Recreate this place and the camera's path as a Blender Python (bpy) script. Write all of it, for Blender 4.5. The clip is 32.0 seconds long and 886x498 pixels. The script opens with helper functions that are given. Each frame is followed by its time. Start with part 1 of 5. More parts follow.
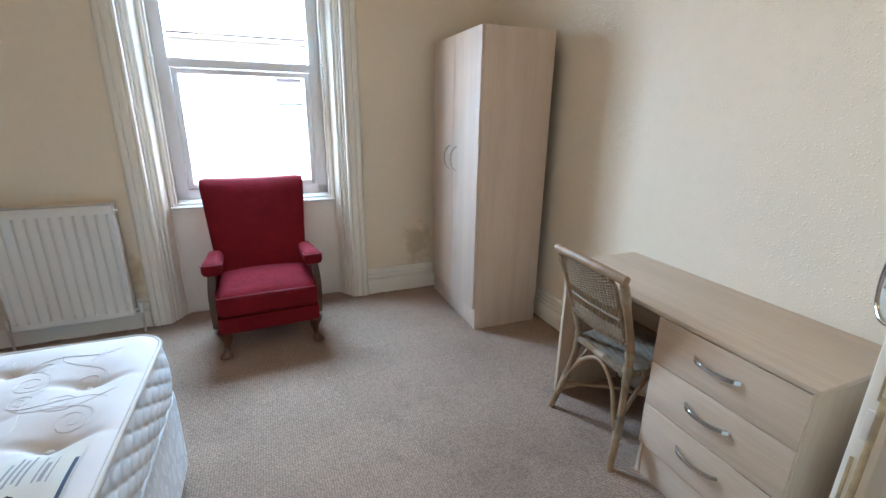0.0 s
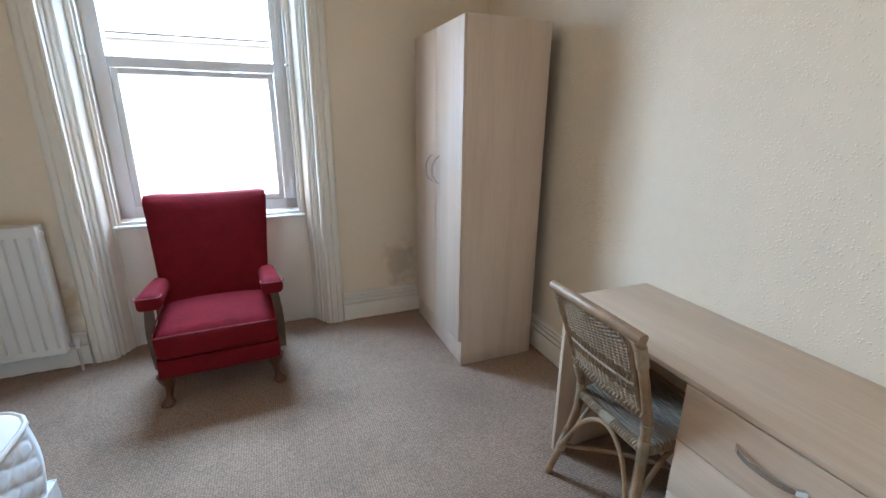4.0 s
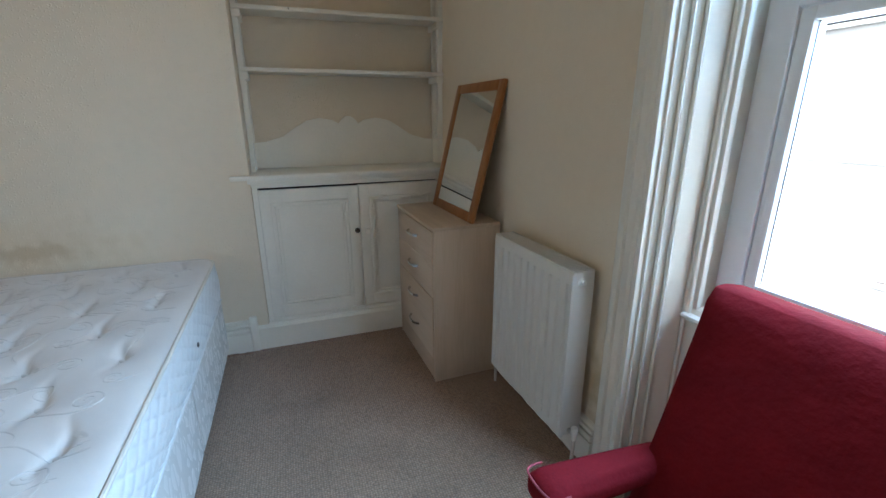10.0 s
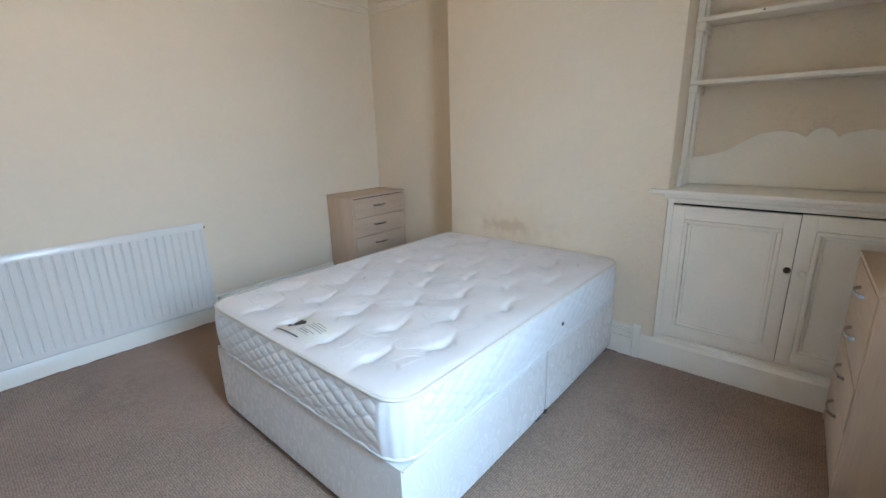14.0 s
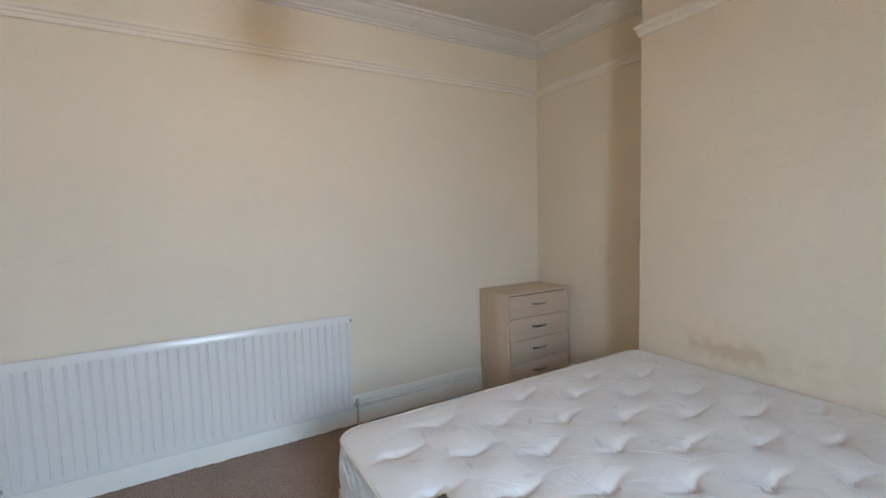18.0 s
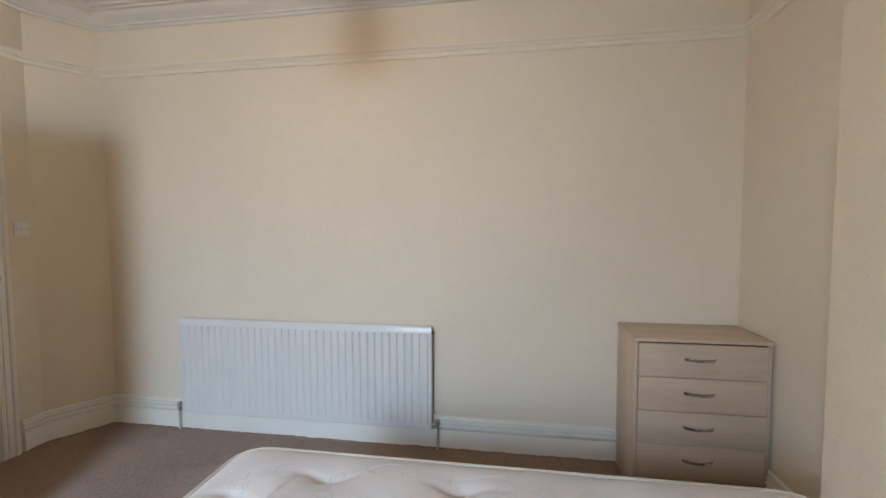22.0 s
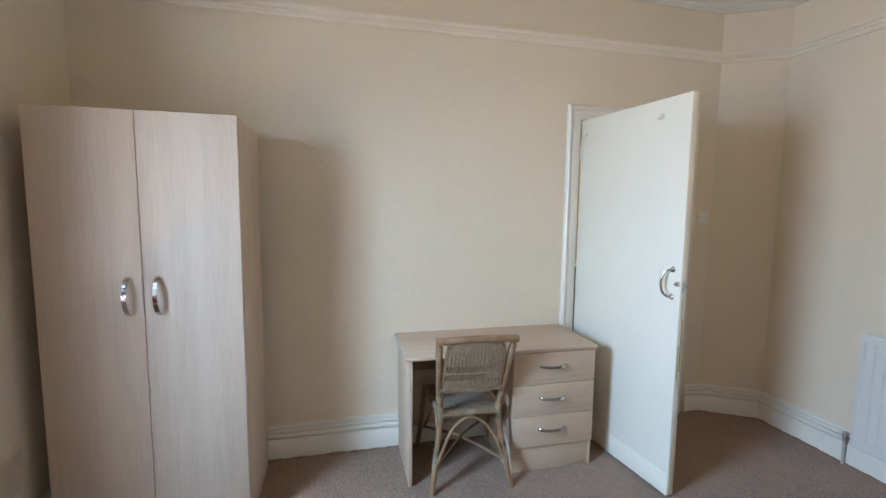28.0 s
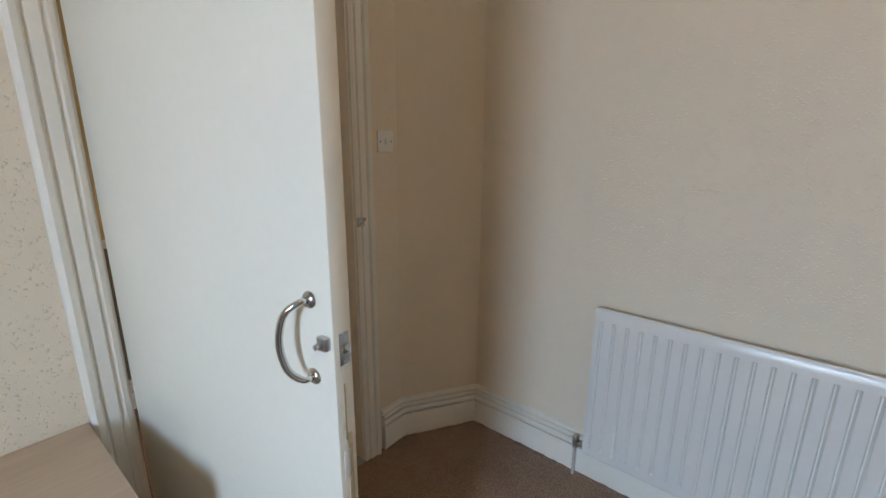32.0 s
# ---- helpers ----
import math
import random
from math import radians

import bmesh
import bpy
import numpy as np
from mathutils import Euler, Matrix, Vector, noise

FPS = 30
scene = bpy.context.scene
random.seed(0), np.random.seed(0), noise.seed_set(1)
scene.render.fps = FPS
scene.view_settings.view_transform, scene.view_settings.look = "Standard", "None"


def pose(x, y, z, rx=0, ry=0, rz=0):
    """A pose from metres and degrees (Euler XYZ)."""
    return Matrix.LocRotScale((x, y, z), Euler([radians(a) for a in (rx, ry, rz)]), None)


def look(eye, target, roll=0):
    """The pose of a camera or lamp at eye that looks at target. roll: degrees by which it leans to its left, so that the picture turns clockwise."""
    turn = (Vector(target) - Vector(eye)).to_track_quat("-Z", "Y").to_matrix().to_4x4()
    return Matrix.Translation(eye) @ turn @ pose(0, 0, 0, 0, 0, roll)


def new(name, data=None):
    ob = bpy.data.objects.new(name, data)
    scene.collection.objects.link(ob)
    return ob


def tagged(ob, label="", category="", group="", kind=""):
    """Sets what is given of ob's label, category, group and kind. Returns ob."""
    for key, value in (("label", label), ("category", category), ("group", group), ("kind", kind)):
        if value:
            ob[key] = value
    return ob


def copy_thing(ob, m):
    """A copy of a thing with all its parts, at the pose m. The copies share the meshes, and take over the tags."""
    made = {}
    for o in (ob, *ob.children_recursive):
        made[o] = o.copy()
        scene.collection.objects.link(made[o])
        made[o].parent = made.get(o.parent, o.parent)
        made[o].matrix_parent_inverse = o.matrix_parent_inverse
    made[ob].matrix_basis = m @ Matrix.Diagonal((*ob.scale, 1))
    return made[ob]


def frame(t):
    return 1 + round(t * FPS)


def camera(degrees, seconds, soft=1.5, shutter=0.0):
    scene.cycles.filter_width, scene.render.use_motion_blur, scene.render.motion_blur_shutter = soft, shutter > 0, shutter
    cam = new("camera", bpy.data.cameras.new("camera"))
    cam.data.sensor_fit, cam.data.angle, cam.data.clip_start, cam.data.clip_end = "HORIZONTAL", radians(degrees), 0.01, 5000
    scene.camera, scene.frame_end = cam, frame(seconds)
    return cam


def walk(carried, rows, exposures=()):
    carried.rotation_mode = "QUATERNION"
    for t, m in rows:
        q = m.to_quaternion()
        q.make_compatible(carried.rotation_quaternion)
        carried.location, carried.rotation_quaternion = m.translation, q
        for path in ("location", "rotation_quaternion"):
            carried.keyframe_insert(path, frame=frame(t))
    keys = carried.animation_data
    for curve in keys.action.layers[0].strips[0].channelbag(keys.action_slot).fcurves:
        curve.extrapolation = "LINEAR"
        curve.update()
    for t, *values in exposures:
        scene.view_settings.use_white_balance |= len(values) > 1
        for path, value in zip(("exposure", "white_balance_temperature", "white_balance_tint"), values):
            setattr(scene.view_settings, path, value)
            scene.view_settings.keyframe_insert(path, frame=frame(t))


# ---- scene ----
cam = camera(91.2, 32.0)
PATH = [
    (0, (0.385, 0.404, 1.382), (1.09, 2.18, 0.79), 0.8),
    (0.5, (0.299, 0.382, 1.369), (1.106, 2.123, 0.806), 0.6),
    (1, (0.211, 0.373, 1.376), (1.136, 2.057, 0.821), 0.6),
    (1.5, (0.194, 0.37, 1.387), (1.181, 2.013, 0.816), 0.6),
    (2, (0.233, 0.378, 1.393), (1.252, 1.993, 0.798), 1.0),
    (2.5, (0.332, 0.4, 1.393), (1.33, 2.023, 0.788), 0.7),
    (4.5, (0.707, 0.881, 1.388), (1.219, 2.735, 0.84), 0.5),
    (5, (0.763, 1.046, 1.379), (1.039, 2.958, 0.861), 0.4),
    (5.5, (0.827, 1.227, 1.373), (0.827, 3.161, 0.864), 0.3),
    (6, (0.857, 1.439, 1.358), (0.598, 3.357, 0.855), 0.3),
    (6.5, (0.878, 1.59, 1.359), (0.417, 3.463, 0.83), 0.4),
    (7, (0.896, 1.741, 1.375), (0.208, 3.538, 0.829), 0.4),
    (7.5, (0.884, 1.864, 1.397), (-0.096, 3.531, 0.889), 0.4),
    (8, (0.858, 2.009, 1.392), (-0.415, 3.459, 0.863), 0.1),
    (8.5, (0.787, 2.142, 1.397), (-0.666, 3.391, 0.824), 0.0),
    (9, (0.743, 2.27, 1.413), (-0.856, 3.303, 0.801), -0.2),
    (9.5, (0.722, 2.386, 1.405), (-0.977, 3.25, 0.8), -0.2),
    (10, (0.713, 2.516, 1.391), (-1.091, 3.146, 0.801), -0.3),
    (10.5, (0.688, 2.618, 1.389), (-1.176, 3.025, 0.788), -0.6),
    (11, (0.638, 2.702, 1.39), (-1.254, 2.924, 0.781), -0.5),
    (11.5, (0.611, 2.777, 1.396), (-1.294, 2.816, 0.788), -0.6),
    (12, (0.607, 2.863, 1.399), (-1.291, 2.656, 0.803), -1.0),
    (12.5, (0.637, 2.935, 1.409), (-1.211, 2.399, 0.862), -1.4),
    (13, (0.678, 2.977, 1.429), (-1.033, 2.089, 0.899), -1.6),
    (13.5, (0.715, 2.952, 1.433), (-0.876, 1.861, 0.907), -1.4),
    (14, (0.735, 2.925, 1.429), (-0.723, 1.663, 0.897), -1.5),
    (14.5, (0.742, 2.905, 1.436), (-0.595, 1.52, 0.893), -1.5),
    (15, (0.743, 2.877, 1.457), (-0.478, 1.388, 0.917), -1.6),
    (15.5, (0.751, 2.811, 1.476), (-0.383, 1.248, 0.953), -1.7),
    (17.5, (0.584, 2.421, 1.472), (-0.448, 0.721, 1.26), -1.5),
    (18, (0.435, 2.378, 1.474), (-0.577, 0.66, 1.322), -1.5),
    (18.5, (0.261, 2.351, 1.474), (-0.694, 0.597, 1.361), -1.6),
    (19, (0.072, 2.308, 1.476), (-0.806, 0.511, 1.432), -1.4),
    (19.5, (-0.121, 2.266, 1.488), (-0.89, 0.419, 1.472), -1.5),
    (20, (-0.33, 2.255, 1.473), (-0.96, 0.356, 1.465), -1.3),
    (20.5, (-0.537, 2.261, 1.446), (-0.961, 0.306, 1.449), -1.3),
    (21, (-0.73, 2.246, 1.421), (-0.884, 0.252, 1.38), -0.6),
    (21.5, (-0.889, 2.21, 1.429), (-0.819, 0.213, 1.347), -0.4),
    (22, (-1.006, 2.164, 1.457), (-0.689, 0.193, 1.341), -0.2),
    (22.5, (-1.113, 2.191, 1.474), (-0.541, 0.278, 1.349), -0.3),
    (23, (-1.181, 2.232, 1.498), (-0.247, 0.468, 1.371), -0.4),
    (23.5, (-1.217, 2.239, 1.491), (0.059, 0.704, 1.368), -0.4),
    (24, (-1.238, 2.271, 1.483), (0.28, 0.975, 1.357), -0.3),
    (24.5, (-1.235, 2.321, 1.463), (0.441, 1.237, 1.331), 0.0),
    (25, (-1.213, 2.354, 1.451), (0.583, 1.489, 1.286), 0.3),
    (25.5, (-1.176, 2.396, 1.454), (0.689, 1.697, 1.274), 0.5),
    (26, (-1.101, 2.438, 1.461), (0.822, 1.923, 1.273), 0.7),
    (26.5, (-0.993, 2.479, 1.461), (0.959, 2.088, 1.27), 0.9),
    (28.5, (-0.296, 2.262, 1.502), (1.611, 1.697, 1.287), 0.4),
    (29, (-0.13, 2.135, 1.488), (1.699, 1.362, 1.25), 0.5),
    (29.5, (0.032, 2.007, 1.468), (1.76, 1.036, 1.206), 0.4),
    (30, (0.183, 1.864, 1.462), (1.763, 0.668, 1.194), 0.8),
    (30.5, (0.307, 1.689, 1.454), (1.746, 0.337, 1.141), 0.8),
    (31, (0.496, 1.477, 1.456), (1.819, 0.024, 1.079), 0.9),
    (31.5, (0.625, 1.307, 1.439), (1.89, -0.174, 0.986), 0.7),
    (32, (0.753, 1.117, 1.449), (1.978, -0.384, 0.953), 0.5),
]
walk(cam, [(t, look(eye, target, roll)) for t, eye, target, roll in PATH],
     exposures=[(0.0, 1.68, 5980, 10), (5.0, 1.52, 5960, 10), (6.5, 1.40, 5850, 8), (8.0, 1.08, 5700, 7), (9.0, 0.95, 5660, 6), (10.0, 1.09, 5660, 5), (11.0, 1.40, 5780, 8), (12.0, 1.57, 5930, 9),
                (15.0, 1.47, 6050, 10), (18.0, 1.40, 6200, 11), (21.0, 1.50, 6380, 12), (24.0, 1.52, 6400, 13), (26.0, 1.49, 6250, 11), (29.0, 1.42, 6000, 10), (32.0, 1.20, 6300, 12)])

# ---------- light ----------
world = bpy.data.worlds.new("World")
scene.world = world
world.use_nodes = True
wn = world.node_tree.nodes
sky = wn.new("ShaderNodeTexSky")
sky.sky_type = "NISHITA"
sky.sun_disc = False
sky.sun_elevation = radians(50)
sky.sun_rotation = radians(180)
sky.air_density, sky.dust_density, sky.ozone_density = 1.0, 2.5, 0.5
wn["Background"].inputs["Strength"].default_value = 0.15
haze = wn.new("ShaderNodeHueSaturation")     # thin white summer haze
haze.inputs["Saturation"].default_value, haze.inputs["Value"].default_value = 0.3, 1.5
world.node_tree.links.new(sky.outputs["Color"], haze.inputs["Color"])
world.node_tree.links.new(haze.outputs["Color"], wn["Background"].inputs["Color"])

# the sun stands behind the house and lights the street front opposite
sun = new("sun", bpy.data.lights.new("sun", "SUN"))
sun.data.energy, sun.data.angle, sun.data.color = 5.0, radians(0.5), (1.0, 0.95, 0.88)
sun.matrix_world = look((0, -20, 24), (0, 0, 0))

NORTH = Matrix.Translation((0, 3.58, 0)) @ Matrix.Rotation(math.atan(0.033), 4, "Z")

# added lamps stand in for daylight in the window's opening: the sunlit street front below, the blue sky above
def opening_light(name, z, high, d, tilt, watts, color, spread):
    lamp = new(name, bpy.data.lights.new(name, "AREA"))
    lamp.data.shape, lamp.data.size, lamp.data.size_y = "RECTANGLE", 0.80, high
    lamp.data.energy, lamp.data.color, lamp.data.spread = watts, color, radians(spread)
    lamp.matrix_world = NORTH @ Matrix.Translation((0.285, d, z)) @ Matrix.Rotation(radians(tilt - 90), 4, "X")


opening_light("street_front_fill", 1.42, 1.05, 0.30, -8, 10.5, (1.0, 0.96, 0.88), 176)
opening_light("sky_light", 1.82, 0.90, 0.56, 46, 31.0, (0.38, 0.66, 1.0), 140)
# added lamp outside, above the window head, for steep sky light
opening_light("high_sky_light", 2.84, 0.80, 0.75, 35, 40.0, (0.40, 0.69, 1.0), 180)


# ---------- materials ----------
def mat(name, color, rough=0.6, metal=0.0, vary=0.08, scale=6.0, bump=0.0, bump_scale=200.0, sheen=0.0, coat=0.0, stretch=(1, 1, 1), spec=0.5):
    """A principled material with mottled colour at two scales and fine relief."""
    m = bpy.data.materials.new(name)
    m.use_nodes = True
    n, l = m.node_tree.nodes, m.node_tree.links
    b = n["Principled BSDF"]
    b.inputs["Roughness"].default_value = rough
    b.inputs["Metallic"].default_value = metal
    b.inputs["Sheen Weight"].default_value = sheen
    b.inputs["Coat Weight"].default_value = coat
    b.inputs["Specular IOR Level"].default_value = spec
    co = n.new("ShaderNodeTexCoord")
    mp = n.new("ShaderNodeMapping")
    mp.inputs["Scale"].default_value = stretch
    l.new(co.outputs["Object"], mp.inputs["Vector"])
    big, fine = n.new("ShaderNodeTexNoise"), n.new("ShaderNodeTexNoise")
    big.inputs["Scale"].default_value, big.inputs["Detail"].default_value = scale, 5
    fine.inputs["Scale"].default_value, fine.inputs["Detail"].default_value = scale * 14, 3
    for t in (big, fine):
        l.new(mp.outputs["Vector"], t.inputs["Vector"])
    mix = n.new("ShaderNodeMix")
    mix.data_type = "FLOAT"
    mix.inputs[0].default_value = 0.35
    l.new(big.outputs["Fac"], mix.inputs[2])
    l.new(fine.outputs["Fac"], mix.inputs[3])
    ramp = n.new("ShaderNodeValToRGB")
    ramp.color_ramp.elements[0].position, ramp.color_ramp.elements[1].position = 0.3, 0.7
    ramp.color_ramp.elements[0].color = (*[c * (1 - vary) for c in color], 1)
    ramp.color_ramp.elements[1].color = (*[min(1, c * (1 + vary)) for c in color], 1)
    l.new(mix.outputs[0], ramp.inputs["Fac"])
    l.new(ramp.outputs["Color"], b.inputs["Base Color"])
    if bump:
        rel, bp = n.new("ShaderNodeTexNoise"), n.new("ShaderNodeBump")
        rel.inputs["Scale"].default_value, rel.inputs["Detail"].default_value = bump_scale, 3
        bp.inputs["Strength"].default_value, bp.inputs["Distance"].default_value = bump, 0.004
        l.new(mp.outputs["Vector"], rel.inputs["Vector"])
        l.new(rel.outputs["Fac"], bp.inputs["Height"])
        l.new(bp.outputs["Normal"], b.inputs["Normal"])
    return m


def woodchip(name, color, stains=(), strength=0.60, rough_patch=None):
    """Emulsion over woodchip paper: scattered flakes in relief, faint mottling, and damp stains at given places."""
    m = mat(name, color, rough=0.75, vary=0.035, scale=1.6, spec=0.3)
    n, l = m.node_tree.nodes, m.node_tree.links
    b = n["Principled BSDF"]
    geo = n.new("ShaderNodeNewGeometry")
    warp = n.new("ShaderNodeTexNoise")
    warp.inputs["Scale"].default_value = 40
    l.new(geo.outputs["Position"], warp.inputs["Vector"])
    add = n.new("ShaderNodeVectorMath")
    add.operation = "MULTIPLY_ADD"
    add.inputs[1].default_value = (0.02, 0.02, 0.02)
    l.new(warp.outputs["Color"], add.inputs[0])
    l.new(geo.outputs["Position"], add.inputs[2])
    chips = n.new("ShaderNodeTexVoronoi")
    chips.inputs["Scale"].default_value = 84
    l.new(add.outputs[0], chips.inputs["Vector"])
    cut = n.new("ShaderNodeMapRange")
    cut.interpolation_type = "SMOOTHSTEP"
    cut.inputs[1].default_value, cut.inputs[2].default_value, cut.inputs[3].default_value, cut.inputs[4].default_value = 0.12, 0.38, 1.0, 0.0
    l.new(chips.outputs["Distance"], cut.inputs[0])
    patch = n.new("ShaderNodeTexNoise")
    patch.inputs["Scale"].default_value, patch.inputs["Detail"].default_value = 22, 4
    l.new(geo.outputs["Position"], patch.inputs["Vector"])
    gate = n.new("ShaderNodeMapRange")
    gate.inputs[1].default_value, gate.inputs[2].default_value = 0.34, 0.56
    l.new(patch.outputs["Fac"], gate.inputs[0])
    mul = n.new("ShaderNodeMath")
    mul.operation = "MULTIPLY"
    l.new(cut.outputs[0], mul.inputs[0])
    l.new(gate.outputs[0], mul.inputs[1])
    bp = n.new("ShaderNodeBump")
    bp.inputs["Strength"].default_value, bp.inputs["Distance"].default_value = strength, 0.0035
    if rough_patch:
        # an older, rougher piece of paper shows through
        far = n.new("ShaderNodeVectorMath")
        far.operation = "DISTANCE"
        far.inputs[1].default_value = rough_patch
        l.new(geo.outputs["Position"], far.inputs[0])
        near = n.new("ShaderNodeMapRange")
        near.inputs[1].default_value, near.inputs[2].default_value, near.inputs[3].default_value, near.inputs[4].default_value = 0.22, 0.55, 0.7, strength
        l.new(far.outputs["Value"], near.inputs[0])
        l.new(near.outputs[0], bp.inputs["Strength"])
    l.new(mul.outputs[0], bp.inputs["Height"])
    l.new(bp.outputs["Normal"], b.inputs["Normal"])
    last = b.inputs["Base Color"].links[0].from_socket
    for (place, size, tint, amount) in stains:
        mp = n.new("ShaderNodeVectorMath")
        mp.operation = "SUBTRACT"
        mp.inputs[1].default_value = place
        l.new(geo.outputs["Position"], mp.inputs[0])
        dv = n.new("ShaderNodeVectorMath")
        dv.operation = "DIVIDE"
        dv.inputs[1].default_value = size
        l.new(mp.outputs[0], dv.inputs[0])
        ln = n.new("ShaderNodeVectorMath")
        ln.operation = "LENGTH"
        l.new(dv.outputs[0], ln.inputs[0])
        edge = n.new("ShaderNodeTexNoise")
        edge.inputs["Scale"].default_value, edge.inputs["Detail"].default_value = 14, 5
        l.new(geo.outputs["Position"], edge.inputs["Vector"])
        ad = n.new("ShaderNodeMath")
        ad.operation = "MULTIPLY_ADD"
        ad.inputs[1].default_value, ad.inputs[2].default_value = 1.9, -0.95
        l.new(edge.outputs["Fac"], ad.inputs[0])
        sm = n.new("ShaderNodeMath")
        sm.operation = "ADD"
        l.new(ad.outputs[0], sm.inputs[0])
        l.new(ln.outputs["Value"], sm.inputs[1])
        fall = n.new("ShaderNodeMapRange")
        fall.interpolation_type = "SMOOTHSTEP"
        fall.inputs[1].default_value, fall.inputs[2].default_value, fall.inputs[3].default_value, fall.inputs[4].default_value = 0.2, 1.1, amount, 0.0
        l.new(sm.outputs[0], fall.inputs[0])
        mx = n.new("ShaderNodeMix")
        mx.data_type = "RGBA"
        l.new(fall.outputs[0], mx.inputs[0])
        l.new(last, mx.inputs[6])
        mx.inputs[7].default_value = (*tint, 1)
        last = mx.outputs[2]
    l.new(last, b.inputs["Base Color"])
    return m


def grain(name, color, dark, axis="Z", rough=0.48):
    """Wood-grain laminate: long fine streaks along one axis."""
    m = bpy.data.materials.new(name)
    m.use_nodes = True
    n, l = m.node_tree.nodes, m.node_tree.links
    b = n["Principled BSDF"]
    b.inputs["Roughness"].default_value, b.inputs["Specular IOR Level"].default_value = rough, 0.28
    co, mp = n.new("ShaderNodeTexCoord"), n.new("ShaderNodeMapping")
    mp.inputs["Scale"].default_value = {"X": (0.06, 1, 1), "Y": (1, 0.06, 1), "Z": (1, 1, 0.06)}[axis]
    l.new(co.outputs["Object"], mp.inputs["Vector"])
    a, c = n.new("ShaderNodeTexNoise"), n.new("ShaderNodeTexNoise")
    a.inputs["Scale"].default_value, a.inputs["Detail"].default_value, a.inputs["Distortion"].default_value = 14, 6, 0.6
    c.inputs["Scale"].default_value, c.inputs["Detail"].default_value = 130, 2
    l.new(mp.outputs["Vector"], a.inputs["Vector"])
    l.new(mp.outputs["Vector"], c.inputs["Vector"])
    mix = n.new("ShaderNodeMix")
    mix.data_type = "FLOAT"
    mix.inputs[0].default_value = 0.4
    l.new(a.outputs["Fac"], mix.inputs[2])
    l.new(c.outputs["Fac"], mix.inputs[3])
    info = n.new("ShaderNodeObjectInfo")
    sh = n.new("ShaderNodeMath")
    sh.operation = "MULTIPLY_ADD"
    sh.inputs[1].default_value = 0.08
    l.new(info.outputs["Random"], sh.inputs[0])
    l.new(mix.outputs[0], sh.inputs[2])
    ramp = n.new("ShaderNodeValToRGB")
    ramp.color_ramp.elements[0].position, ramp.color_ramp.elements[1].position = 0.36, 0.64
    ramp.color_ramp.elements[0].color, ramp.color_ramp.elements[1].color = (*dark, 1), (*color, 1)
    l.new(sh.outputs[0], ramp.inputs["Fac"])
    l.new(ramp.outputs["Color"], b.inputs["Base Color"])
    bp = n.new("ShaderNodeBump")
    bp.inputs["Strength"].default_value, bp.inputs["Distance"].default_value = 0.08, 0.001
    l.new(c.outputs["Fac"], bp.inputs["Height"])
    l.new(bp.outputs["Normal"], b.inputs["Normal"])
    return m


def carpet_material():
    """Loop-pile carpet: rows of small loops in relief with shade painted between them, worn and slightly soiled in
    patches.
    """
    m = mat("carpet_pile", (0.345, 0.220, 0.146), rough=0.95, vary=0.19, scale=2.2, sheen=0.25, spec=0.1)
    n, l = m.node_tree.nodes, m.node_tree.links
    b = n["Principled BSDF"]
    geo = n.new("ShaderNodeNewGeometry")
    v = n.new("ShaderNodeTexVoronoi")
    v.inputs["Scale"].default_value, v.inputs["Randomness"].default_value = 98, 0.36
    l.new(geo.outputs["Position"], v.inputs["Vector"])
    bp = n.new("ShaderNodeBump")
    bp.invert = True
    bp.inputs["Strength"].default_value, bp.inputs["Distance"].default_value = 0.85, 0.006
    l.new(v.outputs["Distance"], bp.inputs["Height"])
    l.new(bp.outputs["Normal"], b.inputs["Normal"])
    last = b.inputs["Base Color"].links[0].from_socket
    # shade of the relief put into the colour: loop tops lighter, hollows darker
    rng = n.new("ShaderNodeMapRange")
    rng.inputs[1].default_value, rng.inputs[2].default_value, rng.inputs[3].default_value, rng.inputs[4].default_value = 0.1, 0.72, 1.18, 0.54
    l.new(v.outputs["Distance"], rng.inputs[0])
    soil, worn, shade_and_wear = n.new("ShaderNodeTexNoise"), n.new("ShaderNodeMapRange"), n.new("ShaderNodeMath")
    soil.inputs["Scale"].default_value, soil.inputs["Detail"].default_value, soil.inputs["Roughness"].default_value = 3.4, 7, 0.68
    l.new(geo.outputs["Position"], soil.inputs["Vector"])
    worn.inputs[1].default_value, worn.inputs[2].default_value, worn.inputs[3].default_value, worn.inputs[4].default_value = 0.52, 0.72, 1.0, 0.76
    l.new(soil.outputs["Fac"], worn.inputs[0])
    shade_and_wear.operation = "MULTIPLY"
    l.new(rng.outputs[0], shade_and_wear.inputs[0])
    l.new(worn.outputs[0], shade_and_wear.inputs[1])
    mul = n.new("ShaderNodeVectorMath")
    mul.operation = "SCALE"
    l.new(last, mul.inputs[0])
    l.new(shade_and_wear.outputs[0], mul.inputs["Scale"])
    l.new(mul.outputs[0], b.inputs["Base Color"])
    return m


